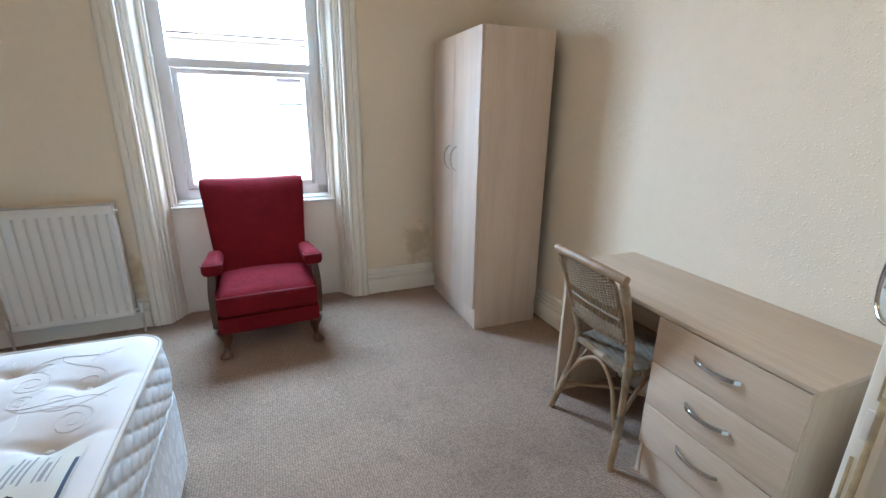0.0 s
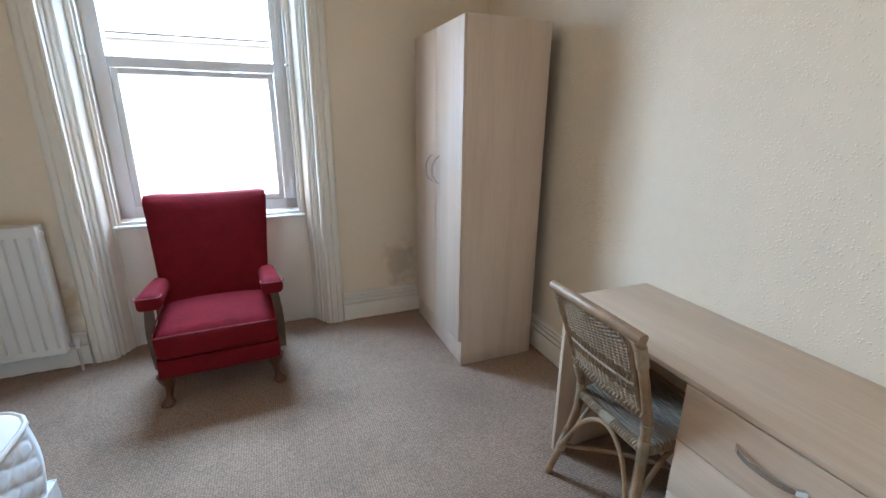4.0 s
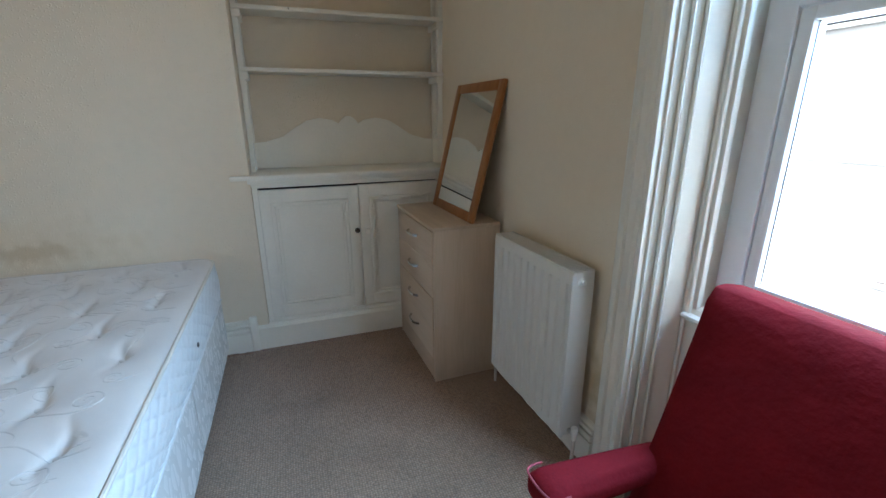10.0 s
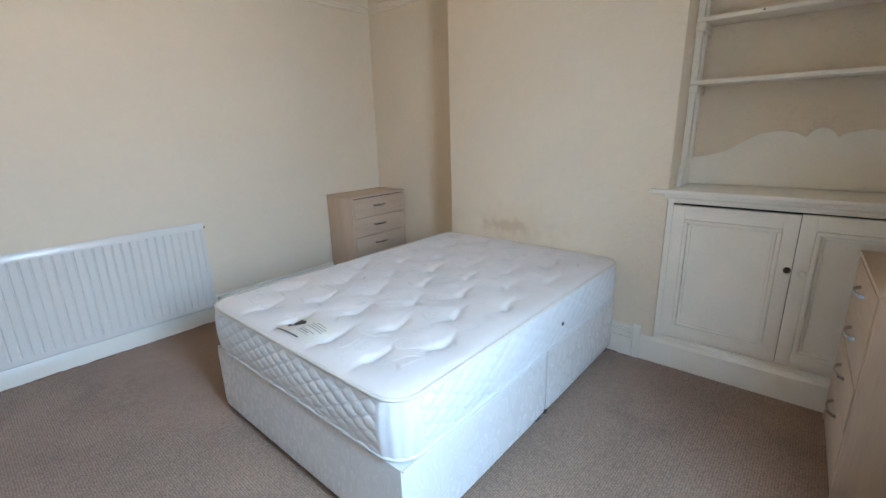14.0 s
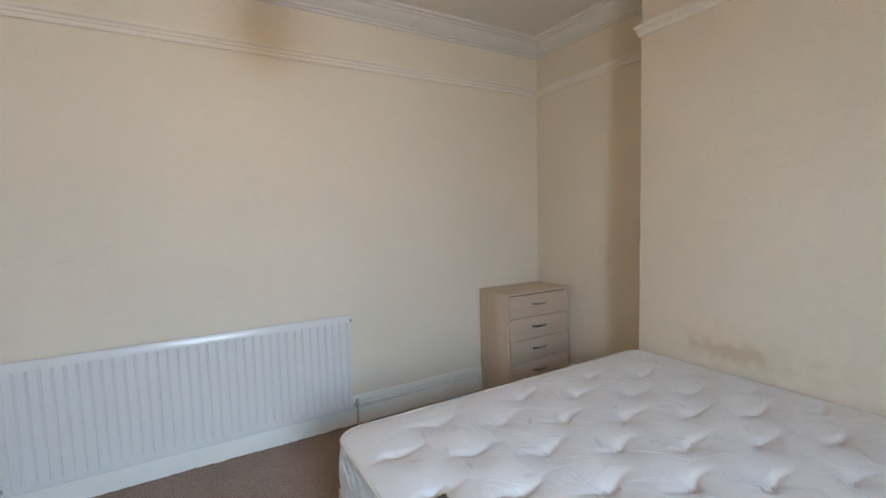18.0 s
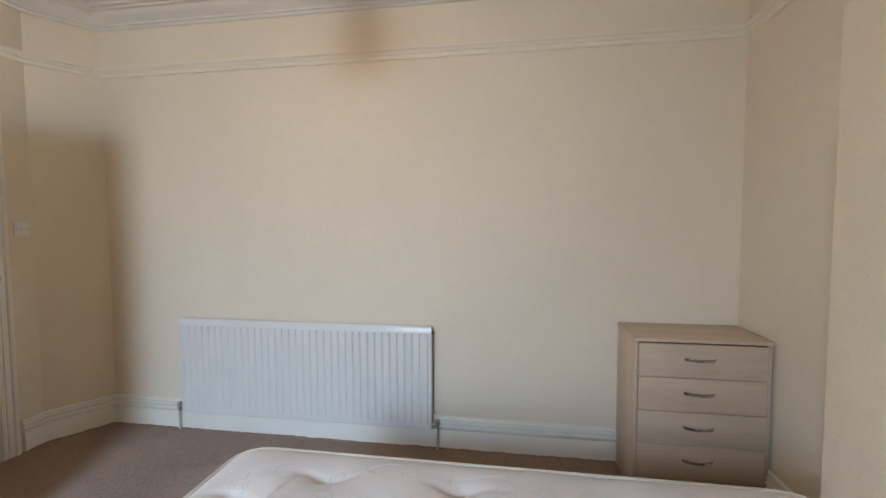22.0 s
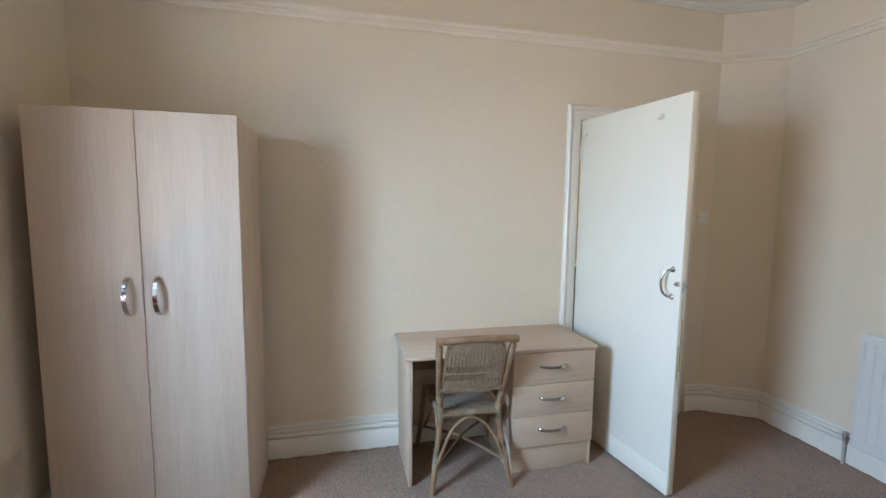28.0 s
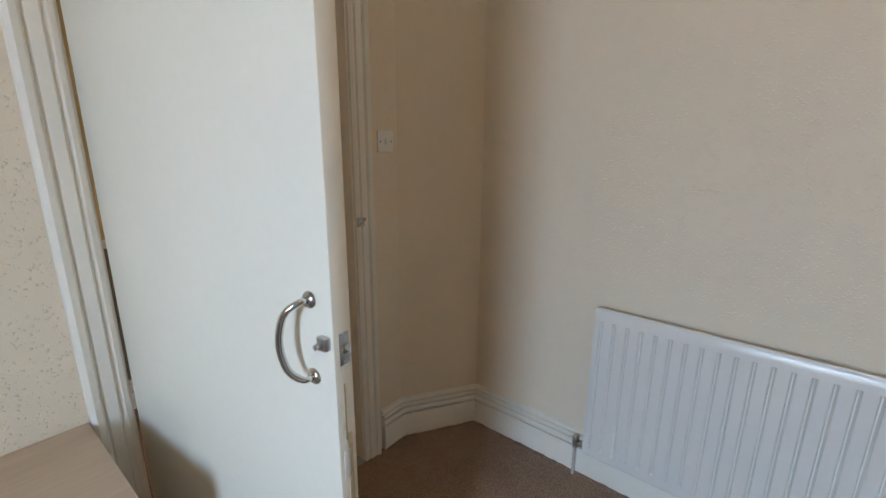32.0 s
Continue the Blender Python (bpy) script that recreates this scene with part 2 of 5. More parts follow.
def damask(name, ground, figure):
    """Satin cloth with a woven figure of upright leaves in a duller thread."""
    m = mat(name, ground, rough=0.42, vary=0.04, scale=14, bump=0.10, bump_scale=300, sheen=0.3)
    n, l = m.node_tree.nodes, m.node_tree.links
    b = n["Principled BSDF"]
    co, mp, warp, cell = n.new("ShaderNodeTexCoord"), n.new("ShaderNodeMapping"), n.new("ShaderNodeTexNoise"), n.new("ShaderNodeTexVoronoi")
    mp.inputs["Scale"].default_value = (1.0, 1.0, 0.42)
    warp.inputs["Scale"].default_value = 9.0
    cell.inputs["Scale"].default_value, cell.inputs["Randomness"].default_value = 26.0, 0.8
    cell.feature = "DISTANCE_TO_EDGE"
    add = n.new("ShaderNodeVectorMath")
    add.operation = "MULTIPLY_ADD"
    add.inputs[1].default_value = (0.05, 0.05, 0.05)
    l.new(co.outputs["Object"], warp.inputs["Vector"])
    l.new(warp.outputs["Color"], add.inputs[0])
    l.new(co.outputs["Object"], add.inputs[2])
    l.new(add.outputs["Vector"], mp.inputs["Vector"])
    l.new(mp.outputs["Vector"], cell.inputs["Vector"])
    edge = n.new("ShaderNodeValToRGB")
    edge.color_ramp.elements[0].position, edge.color_ramp.elements[1].position = 0.14, 0.20
    l.new(cell.outputs["Distance"], edge.inputs["Fac"])
    mix = n.new("ShaderNodeMix")
    mix.data_type = "RGBA"
    l.new(edge.outputs["Color"], mix.inputs[0])
    l.new(b.inputs["Base Color"].links[0].from_socket, mix.inputs[6])
    mix.inputs[7].default_value = (*figure, 1)
    l.new(mix.outputs[2], b.inputs["Base Color"])
    dull = n.new("ShaderNodeMapRange")
    dull.inputs[3].default_value, dull.inputs[4].default_value = 0.26, 0.85
    l.new(edge.outputs["Color"], dull.inputs[0])
    l.new(dull.outputs[0], b.inputs["Roughness"])
    return m


def glowing(name, color, strength, rough=0.4):
    m = mat(name, color, rough=rough, vary=0.02)
    b = m.node_tree.nodes["Principled BSDF"]
    b.inputs["Emission Color"].default_value = (*color, 1)
    b.inputs["Emission Strength"].default_value = strength
    return m


CREAM = (0.78, 0.672, 0.522)
M_WALL = woodchip("cream_woodchip", CREAM)
M_NORTH = woodchip("cream_woodchip_damp", CREAM, stains=[
    ((1.45, 3.62, 0.38), (0.15, 0.2, 0.20), (0.36, 0.29, 0.17), 0.5),
    ((-0.48, 3.57, 0.37), (0.06, 0.1, 0.20), (0.42, 0.31, 0.14), 0.6)], strength=0.3)
M_BREAST = woodchip("cream_woodchip_scorched", CREAM, stains=[
    ((-1.94, 1.24, 0.735), (0.2, 0.25, 0.060), (0.45, 0.31, 0.16), 0.45),
    ((-1.94, 1.33, 0.76), (0.2, 0.5, 0.17), (0.62, 0.50, 0.33), 0.26)])
M_SOUTH = woodchip("cream_paper", CREAM, strength=0.2, rough_patch=(0.90, -0.565, 1.30))
M_CEIL = mat("ceiling_white", (0.72, 0.675, 0.60), rough=0.8, vary=0.03, scale=1.2, bump=0.1, bump_scale=300)
M_HALL = mat("hall_yellow", (0.58, 0.43, 0.20), rough=0.75, vary=0.04, scale=1.5)
M_GLOSS = mat("white_gloss_paint", (0.81, 0.765, 0.675), rough=0.32, vary=0.04, scale=5, bump=0.05, bump_scale=90)
M_RAIL = mat("cream_satin_paint", (0.80, 0.705, 0.575), rough=0.5, vary=0.04, scale=4, bump=0.05, bump_scale=90)
M_CUP = mat("cupboard_white_paint", (0.86, 0.815, 0.72), rough=0.38, vary=0.045, scale=5, bump=0.06, bump_scale=70)
M_DOOR = mat("door_cream_gloss", (0.86, 0.81, 0.69), rough=0.35, vary=0.03, scale=3, bump=0.05, bump_scale=40)
M_UPVC = mat("white_upvc", (0.86, 0.87, 0.88), rough=0.28, vary=0.015, scale=3)
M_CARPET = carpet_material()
M_BEECH = grain("beech_laminate", (0.62, 0.475, 0.35), (0.53, 0.395, 0.28), "Z")
M_BEECH_X = grain("beech_laminate_cross", (0.62, 0.475, 0.35), (0.53, 0.395, 0.28), "X")
M_WARD = grain("ash_laminate", (0.62, 0.49, 0.385), (0.53, 0.41, 0.315), "Z", rough=0.5)
M_EDGE = mat("laminate_edge", (0.50, 0.38, 0.28), rough=0.5, vary=0.05)
# near-black colour that stands in for shade inside furniture and behind gaps
M_INNER_SHADE = mat("inner_shade", (0.02, 0.017, 0.014), rough=0.9)
M_RED = mat("crimson_upholstery", (0.158, 0.0085, 0.0125), rough=0.85, vary=0.20, scale=11, bump=0.75, bump_scale=38, spec=0.08)
M_PIPING = mat("worn_pink_piping", (0.26, 0.035, 0.045), rough=0.8, vary=0.3, scale=30)
M_WALNUT = mat("stained_wood", (0.095, 0.034, 0.015), rough=0.36, vary=0.3, scale=12, stretch=(1, 1, 0.15))
M_WORNWOOD = mat("worn_arm_wood", (0.115, 0.070, 0.042), rough=0.55, vary=0.3, scale=14, stretch=(1, 1, 0.2))
M_CANE = mat("rattan_cane", (0.285, 0.170, 0.090), rough=0.48, vary=0.42, scale=16)
M_WEAVE = mat("woven_cane", (0.31, 0.225, 0.140), rough=0.6, vary=0.3, scale=45)
M_CUSHION = mat("grey_seat_cane", (0.23, 0.18, 0.13), rough=0.9, vary=0.25, scale=30, bump=0.3)
M_CHROME = mat("polished_chrome", (0.62, 0.62, 0.61), rough=0.14, metal=1.0, vary=0.04)
M_NICKEL = mat("brushed_nickel", (0.55, 0.54, 0.52), rough=0.3, metal=1.0, vary=0.06, scale=40)
M_RAD = mat("radiator_enamel", (0.75, 0.722, 0.672), rough=0.25, vary=0.025, scale=4, bump=0.03, bump_scale=60)
M_MATTRESS = mat("mattress_damask", (0.655, 0.590, 0.540), rough=0.75, vary=0.03, scale=14, bump=0.12, bump_scale=420, sheen=0.3)
M_BORDER = mat("mattress_border", (0.66, 0.645, 0.63), rough=0.45, vary=0.05, scale=30, bump=0.1, bump_scale=300, sheen=0.4)
M_DIVAN = damask("divan_damask", (0.67, 0.635, 0.595), (0.60, 0.565, 0.53))
M_MPIPE = mat("mattress_piping", (0.62, 0.56, 0.48), rough=0.7, vary=0.1)
M_THREAD = mat("embroidery_thread", (0.585, 0.53, 0.49), rough=0.7, vary=0.1)
M_PAPER = mat("paper_label", (0.64, 0.60, 0.51), rough=0.6, vary=0.04)
M_INK = mat("black_ink", (0.02, 0.018, 0.016), rough=0.6)
M_GREYINK = mat("grey_ink", (0.30, 0.28, 0.27), rough=0.6)
M_NAVY = mat("navy_ink", (0.03, 0.045, 0.085), rough=0.5, vary=0.2, scale=40)
M_PINE = grain("oiled_pine_frame", (0.36, 0.155, 0.055), (0.26, 0.10, 0.032), "Z", rough=0.4)
M_MIRROR = mat("mirror_silver", (0.86, 0.88, 0.87), rough=0.015, metal=1.0, vary=0.0)
M_BLACK = mat("black_plastic", (0.015, 0.015, 0.015), rough=0.5)
M_PLASTIC = mat("white_plastic", (0.80, 0.78, 0.72), rough=0.3, vary=0.02)
M_BRONZE = mat("dark_bronze", (0.05, 0.035, 0.025), rough=0.4, metal=0.6, vary=0.3, scale=60)
M_COPPER = mat("painted_pipe", (0.55, 0.50, 0.44), rough=0.4, vary=0.15, scale=30)
M_SHADE_LOW = glowing("lit_shade_white", (1.0, 0.62, 0.30), 4.2)
M_SHADE_UP = glowing("lit_shade_yellow", (1.0, 0.62, 0.25), 2.4)
M_SHADE_GAP = glowing("lit_shade_gap", (1.0, 0.72, 0.22), 0.34)
M_CANVAS = mat("beige_canvas", (0.34, 0.29, 0.21), rough=0.9, vary=0.12, scale=9, bump=0.3, bump_scale=260)
M_STONE = mat("facade_stone", (0.84, 0.82, 0.78), rough=0.9, vary=0.05, scale=1.5, bump=0.1, bump_scale=20)
M_ASPHALT = mat("asphalt", (0.05, 0.05, 0.052), rough=0.95, vary=0.2, scale=3)
M_SLATE = mat("roof_slate", (0.10, 0.10, 0.12), rough=0.7, vary=0.15, scale=5)
M_FARGLASS = mat("far_window_glass", (0.20, 0.20, 0.23), rough=0.12, vary=0.3, scale=2, spec=0.25)
M_BLIND = mat("far_blue_curtain", (0.26, 0.33, 0.40), rough=0.9, vary=0.2, scale=6)
# pale colour that stands in for sky reflected in the lower windows
M_SKYPANE = mat("far_sky_reflection", (0.56, 0.58, 0.58), rough=0.9, vary=0.12, scale=6)
M_FARTRIM = mat("far_painted_timber", (0.78, 0.78, 0.76), rough=0.6)
M_DADO = mat("hall_dado", (0.20, 0.165, 0.12), rough=0.6, vary=0.1, scale=3)
M_WORNEDGE = mat("worn_door_edge", (0.50, 0.40, 0.24), rough=0.3, vary=0.35, scale=40)

M_GLASS = bpy.data.materials.new("window_glass")
M_GLASS.use_nodes = True
gn, gl = M_GLASS.node_tree.nodes, M_GLASS.node_tree.links
gn.remove(gn["Principled BSDF"])
gm, gt, gg, gf = gn.new("ShaderNodeMixShader"), gn.new("ShaderNodeBsdfTransparent"), gn.new("ShaderNodeBsdfGlossy"), gn.new("ShaderNodeFresnel")
gg.inputs["Roughness"].default_value, gf.inputs["IOR"].default_value = 0.02, 1.45
gl.new(gf.outputs[0], gm.inputs[0])
gl.new(gt.outputs[0], gm.inputs[1])
gl.new(gg.outputs[0], gm.inputs[2])
gl.new(gm.outputs[0], gn["Material Output"].inputs["Surface"])


# ---------- mesh helpers ----------
def mesh_of(name, bm, material, smooth=True, angle=35):
    bmesh.ops.recalc_face_normals(bm, faces=bm.faces)
    me = bpy.data.meshes.new(name)
    if smooth:
        for e in bm.edges:
            e.smooth = len(e.link_faces) == 2 and e.calc_face_angle(0) < radians(angle)
        for f in bm.faces:
            f.smooth = True
    bm.to_mesh(me)
    bm.free()
    me.materials.append(material)
    return me


def thing(name, m, label, category, group="", kind=""):
    ob = new(name)
    ob.empty_display_size = 0.1
    ob.matrix_world = m
    return tagged(ob, label, category, group, kind)


def part(name, bm, material, parent=None, label="", m=None, smooth=True, angle=35):
    ob = new(name, mesh_of(name, bm, material, smooth, angle))
    if parent is not None:
        ob.parent = parent
    if m is not None:
        ob.matrix_local = m
    if label:
        ob["label"] = label
    return ob


def solid(name, bm, material, label, category, kind="", m=None, group="", smooth=True, angle=35):
    """A top-level thing that is one mesh."""
    ob = part(name, bm, material, None, "", m, smooth, angle)
    return tagged(ob, label, category, group, kind)


def box(x0, x1, y0, y1, z0, z1, bevel=0.0, seg=2, bm=None):
    own = bmesh.new()
    r = bmesh.ops.create_cube(own, size=1.0)
    for v in r["verts"]:
        v.co = Vector(((x0 + x1) / 2 + v.co.x * (x1 - x0), (y0 + y1) / 2 + v.co.y * (y1 - y0), (z0 + z1) / 2 + v.co.z * (z1 - z0)))
    if bevel:
        bmesh.ops.bevel(own, geom=own.edges[:], offset=bevel, segments=seg, affect="EDGES", profile=0.5)
    return joined(bm, own)


def joined(bm, own):
    if bm is None:
        return own
    me = bpy.data.meshes.new("tmp")
    own.to_mesh(me)
    own.free()
    bm.from_mesh(me)
    bpy.data.meshes.remove(me)
    return bm


def moved(bm, m):
    bmesh.ops.transform(bm, matrix=m, verts=bm.verts)
    return bm


def tube(points, radius, n=10, bm=None, cap=True, closed=False):
    """A round bar through points; radius is a number or one number a point."""
    bm = bm or bmesh.new()
    pts = [Vector(p) for p in points]
    rr = radius if isinstance(radius, (list, tuple)) else [radius] * len(pts)
    rings, side = [], None
    for i, p in enumerate(pts):
        a = pts[i - 1] if i > 0 or closed else p
        b = pts[(i + 1) % len(pts)] if i < len(pts) - 1 or closed else p
        d = (b - a).normalized()
        if side is None:
            side = d.orthogonal().normalized()
        side = (side - d * side.dot(d)).normalized()
        up = d.cross(side)
        rings.append([bm.verts.new(p + (side * math.cos(k * math.tau / n) + up * math.sin(k * math.tau / n)) * rr[i]) for k in range(n)])
    for i in range(len(rings) - (0 if closed else 1)):
        r0, r1 = rings[i], rings[(i + 1) % len(rings)]
        for k in range(n):
            bm.faces.new((r0[k], r0[(k + 1) % n], r1[(k + 1) % n], r1[k]))
    if cap and not closed:
        bm.faces.new(rings[0][::-1])
        bm.faces.new(rings[-1])
    return bm


def smooth_line(points, steps=6):
    """Catmull-Rom points through the given ones."""
    p = [Vector(q) for q in points]
    p = [p[0] * 2 - p[1], *p, p[-1] * 2 - p[-2]]
    out = []
    for i in range(1, len(p) - 2):
        for s in range(steps):
            t = s / steps
            out.append(0.5 * (2 * p[i] + (p[i + 1] - p[i - 1]) * t + (2 * p[i - 1] - 5 * p[i] + 4 * p[i + 1] - p[i + 2]) * t * t + (3 * p[i] - p[i - 1] - 3 * p[i + 1] + p[i + 2]) * t ** 3))
    out.append(p[-2])
    return out


def lathe(profile, n=24, bm=None):
    """Turned about z: a list of (radius, z)."""
    bm = bm or bmesh.new()
    rings = []
    for r, z in profile:
        rings.append([bm.verts.new((r * math.cos(k * math.tau / n), r * math.sin(k * math.tau / n), z)) for k in range(n)])
    for r0, r1 in zip(rings, rings[1:]):
        for k in range(n):
            bm.faces.new((r0[k], r0[(k + 1) % n], r1[(k + 1) % n], r1[k]))
    for r in (rings[0], rings[-1]):
        if (r[0].co.xy).length > 1e-5:
            bm.faces.new(r)
    bmesh.ops.remove_doubles(bm, verts=bm.verts, dist=1e-6)
    return bm


def sweep(profile, path, closed=False, bm=None):
    """A moulding: profile of (offset to the left of the path, z), mitred at the corners of a level path."""
    bm = bm or bmesh.new()
    p = [Vector((x, y)) for x, y in path]
    n = len(p)
    rings = []
    for i in range(n):
        d0 = (p[i] - p[i - 1]).normalized() if i > 0 or closed else None
        d1 = (p[(i + 1) % n] - p[i]).normalized() if i < n - 1 or closed else None
        d0, d1 = d0 or d1, d1 or d0
        n0, n1 = Vector((-d0.y, d0.x)), Vector((-d1.y, d1.x))
        mit = (n0 + n1) / (1 + n0.dot(n1))
        rings.append([bm.verts.new((p[i].x + mit.x * o, p[i].y + mit.y * o, z)) for o, z in profile])
    for i in range(n if closed else n - 1):
        r0, r1 = rings[i], rings[(i + 1) % n]
        for k in range(len(profile) - 1):
            bm.faces.new((r0[k], r1[k], r1[k + 1], r0[k + 1]))
        bm.faces.new((r0[-1], r1[-1], r1[0], r0[0]))
    if not closed:
        bm.faces.new(rings[0])
        bm.faces.new(rings[-1][::-1])
    return bm


def plate(outline, y0, y1, bm=None):
    """A board cut to an outline of (x, z) points, between two y."""
    bm = bm or bmesh.new()
    a = [bm.verts.new((x, y0, z)) for x, z in outline]
    b = [bm.verts.new((x, y1, z)) for x, z in outline]
    bm.faces.new(a)
    bm.faces.new(b[::-1])
    for i in range(len(a)):
        j = (i + 1) % len(a)
        bm.faces.new((a[j], a[i], b[i], b[j]))
    return bm

# ---------- the room ----------
SOUTH, EAST, BACK, BREAST, CEIL = -0.565, 2.105, -2.30, -1.94, 2.93


def north_y(x):
    return 3.58 + 0.033 * x


ROOM = [(1.895, SOUTH), (EAST, -0.225), (EAST, north_y(EAST)), (BACK, north_y(BACK)), (BACK, 2.30), (BREAST, 2.30), (BREAST, 0.712), (BACK, 0.712), (BACK, SOUTH)]

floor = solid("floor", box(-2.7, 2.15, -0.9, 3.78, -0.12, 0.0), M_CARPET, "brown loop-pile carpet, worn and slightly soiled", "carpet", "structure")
solid("ceiling", box(-2.7, 2.5, -0.9, 4.0, CEIL, CEIL + 0.12), M_CEIL, "off-white painted plaster ceiling", "ceiling", "structure")

bm = box(EAST, EAST + 0.12, -0.40, 0.022, 0, CEIL)
box(EAST, EAST + 0.12, 0.842, 4.0, 0, CEIL, bm=bm)
box(EAST, EAST + 0.12, 0.022, 0.842, 2.075, CEIL, bm=bm)
solid("wall_east", bm, M_WALL, "cream painted woodchip wall with a doorway", "wall", "structure")
solid("wall_south", box(-2.6, 1.95, SOUTH - 0.15, SOUTH, 0, CEIL), M_SOUTH, "cream painted papered wall", "wall", "structure")
bm = bmesh.new()
lo = [bm.verts.new((x, y, 0)) for x, y in ((1.895, SOUTH), (EAST, -0.225), (EAST + 0.12, -0.28), (1.95, SOUTH - 0.15))]
hi = [bm.verts.new((v.co.x, v.co.y, CEIL)) for v in lo]
bm.faces.new(lo)
bm.faces.new(hi)
for i in range(4):
    bm.faces.new((lo[i], lo[(i + 1) % 4], hi[(i + 1) % 4], hi[i]))
solid("wall_splay", bm, M_SOUTH, "narrow cream splayed wall beside the doorway", "wall", "structure")
solid("wall_west_south_alcove", box(BACK - 0.2, BACK, -0.75, 0.85, 0, CEIL), M_WALL, "cream papered back wall of the alcove", "wall", "structure")
solid("wall_west_north_alcove", box(BACK - 0.2, BACK, 2.1, 3.8, 0, CEIL), M_WALL, "cream papered back wall of the shelved alcove", "wall", "structure")
solid("wall_chimney_breast", box(BACK - 0.25, BREAST, 0.712, 2.30, 0, CEIL, bevel=0.006), M_BREAST, "cream woodchip chimney breast with a brown stain", "chimney breast", "structure")

CU = 0.285      # middle of the window along the north wall
bm = box(-2.75, CU - 0.62, 0, 0.36, 0, CEIL)
box(CU + 0.62, 2.5, 0, 0.36, 0, CEIL, bm=bm)
box(CU - 0.62, CU + 0.62, 0, 0.36, 2.44, CEIL, bm=bm)
box(CU - 0.64, CU - 0.50, 0.15, 0.36, 0, 2.45, bm=bm)
box(CU + 0.50, CU + 0.64, 0.15, 0.36, 0, 2.45, bm=bm)
box(CU - 0.51, CU + 0.51, 0.151, 0.36, 0, 0.79, bm=bm)
solid("wall_north", bm, M_NORTH, "cream painted wall with a tall window recess and damp stains", "wall", "structure", m=NORTH)

SKIRT = [(0, 0), (0.028, 0), (0.028, 0.116), (0.024, 0.123), (0.010, 0.124), (0.010, 0.132), (0.026, 0.134), (0.029, 0.142), (0.028, 0.151), (0.024, 0.156), (0.010, 0.157), (0.010, 0.165), (0.022, 0.167), (0.024, 0.175), (0.021, 0.181), (0.008, 0.182), (0.008, 0.189), (0.017, 0.191), (0.014, 0.200), (0.004, 0.206), (0, 0.206)]


def wall_point(u):
    p = NORTH @ Vector((u, 0, 0))
    return (p.x, p.y)


runs = [
    [(BREAST, 2.19), (BREAST, 0.712), (BACK, 0.712), (BACK, SOUTH), (1.895, SOUTH), (EAST, -0.225), (EAST, -0.088)],
    [(EAST, 0.953), (EAST, north_y(EAST)), wall_point(CU + 0.732)],
    [wall_point(CU - 0.732), wall_point(-1.93)],
]
for run in runs:
    solid("baseboard", sweep(SKIRT, run), M_GLOSS, "tall moulded off-white gloss skirting board", "skirting board", "structure")
rng_edge = random.Random(3)
for run in runs:
    # frayed carpet edge turned up against the skirting
    bm = bmesh.new()
    for (ax, ay), (bx, by) in zip(run, run[1:]):
        a, b = Vector((ax, ay)), Vector((bx, by))
        d = (b - a).normalized()
        nrm = Vector((-d.y, d.x))
        count = max(2, int((b - a).length / 0.018))
        last = None
        for k in range(count + 1):
            p = a.lerp(b, k / count)
            up = 0.003 + 0.009 * abs(noise.noise(Vector((p.x * 9, p.y * 9, 2)))) + 0.004 * rng_edge.random()
            q0, q1 = p + nrm * 0.0275, p + nrm * (0.032 + 0.012 * rng_edge.random())
            row = [bm.verts.new((q0.x, q0.y, up)), bm.verts.new((q1.x, q1.y, up * 0.8)), bm.verts.new((q1.x + nrm.x * 0.006, q1.y + nrm.y * 0.006, -0.001))]
            if last:
                bm.faces.new((last[0], row[0], row[1], last[1]))
                bm.faces.new((last[1], row[1], row[2], last[2]))
            last = row
    part("carpet_edge", bm, M_CARPET, floor, "frayed carpet edge at the skirting")
RAIL = [(0, 2.492), (0.012, 2.495), (0.016, 2.505), (0.014, 2.516), (0.023, 2.523), (0.021, 2.536), (0.034, 2.546), (0.034, 2.558), (0.02, 2.563), (0, 2.563)]
solid("picture_rail", sweep(RAIL, ROOM, closed=True), M_RAIL, "cream painted moulded picture rail round the room", "picture rail", "structure")
CORNICE = [(0, 2.818), (0.015, 2.818), (0.020, 2.834), (0.034, 2.836), (0.038, 2.848), (0.056, 2.858), (0.080, 2.874), (0.098, 2.893), (0.102, 2.905), (0.124, 2.906), (0.129, 2.918), (0.150, 2.919), (0.154, 2.912), (0.163, 2.912), (0.167, 2.929), (0, 2.929)]
solid("cornice", sweep(CORNICE, ROOM, closed=True), M_CEIL, "moulded plaster cornice painted off-white", "cornice", "structure")

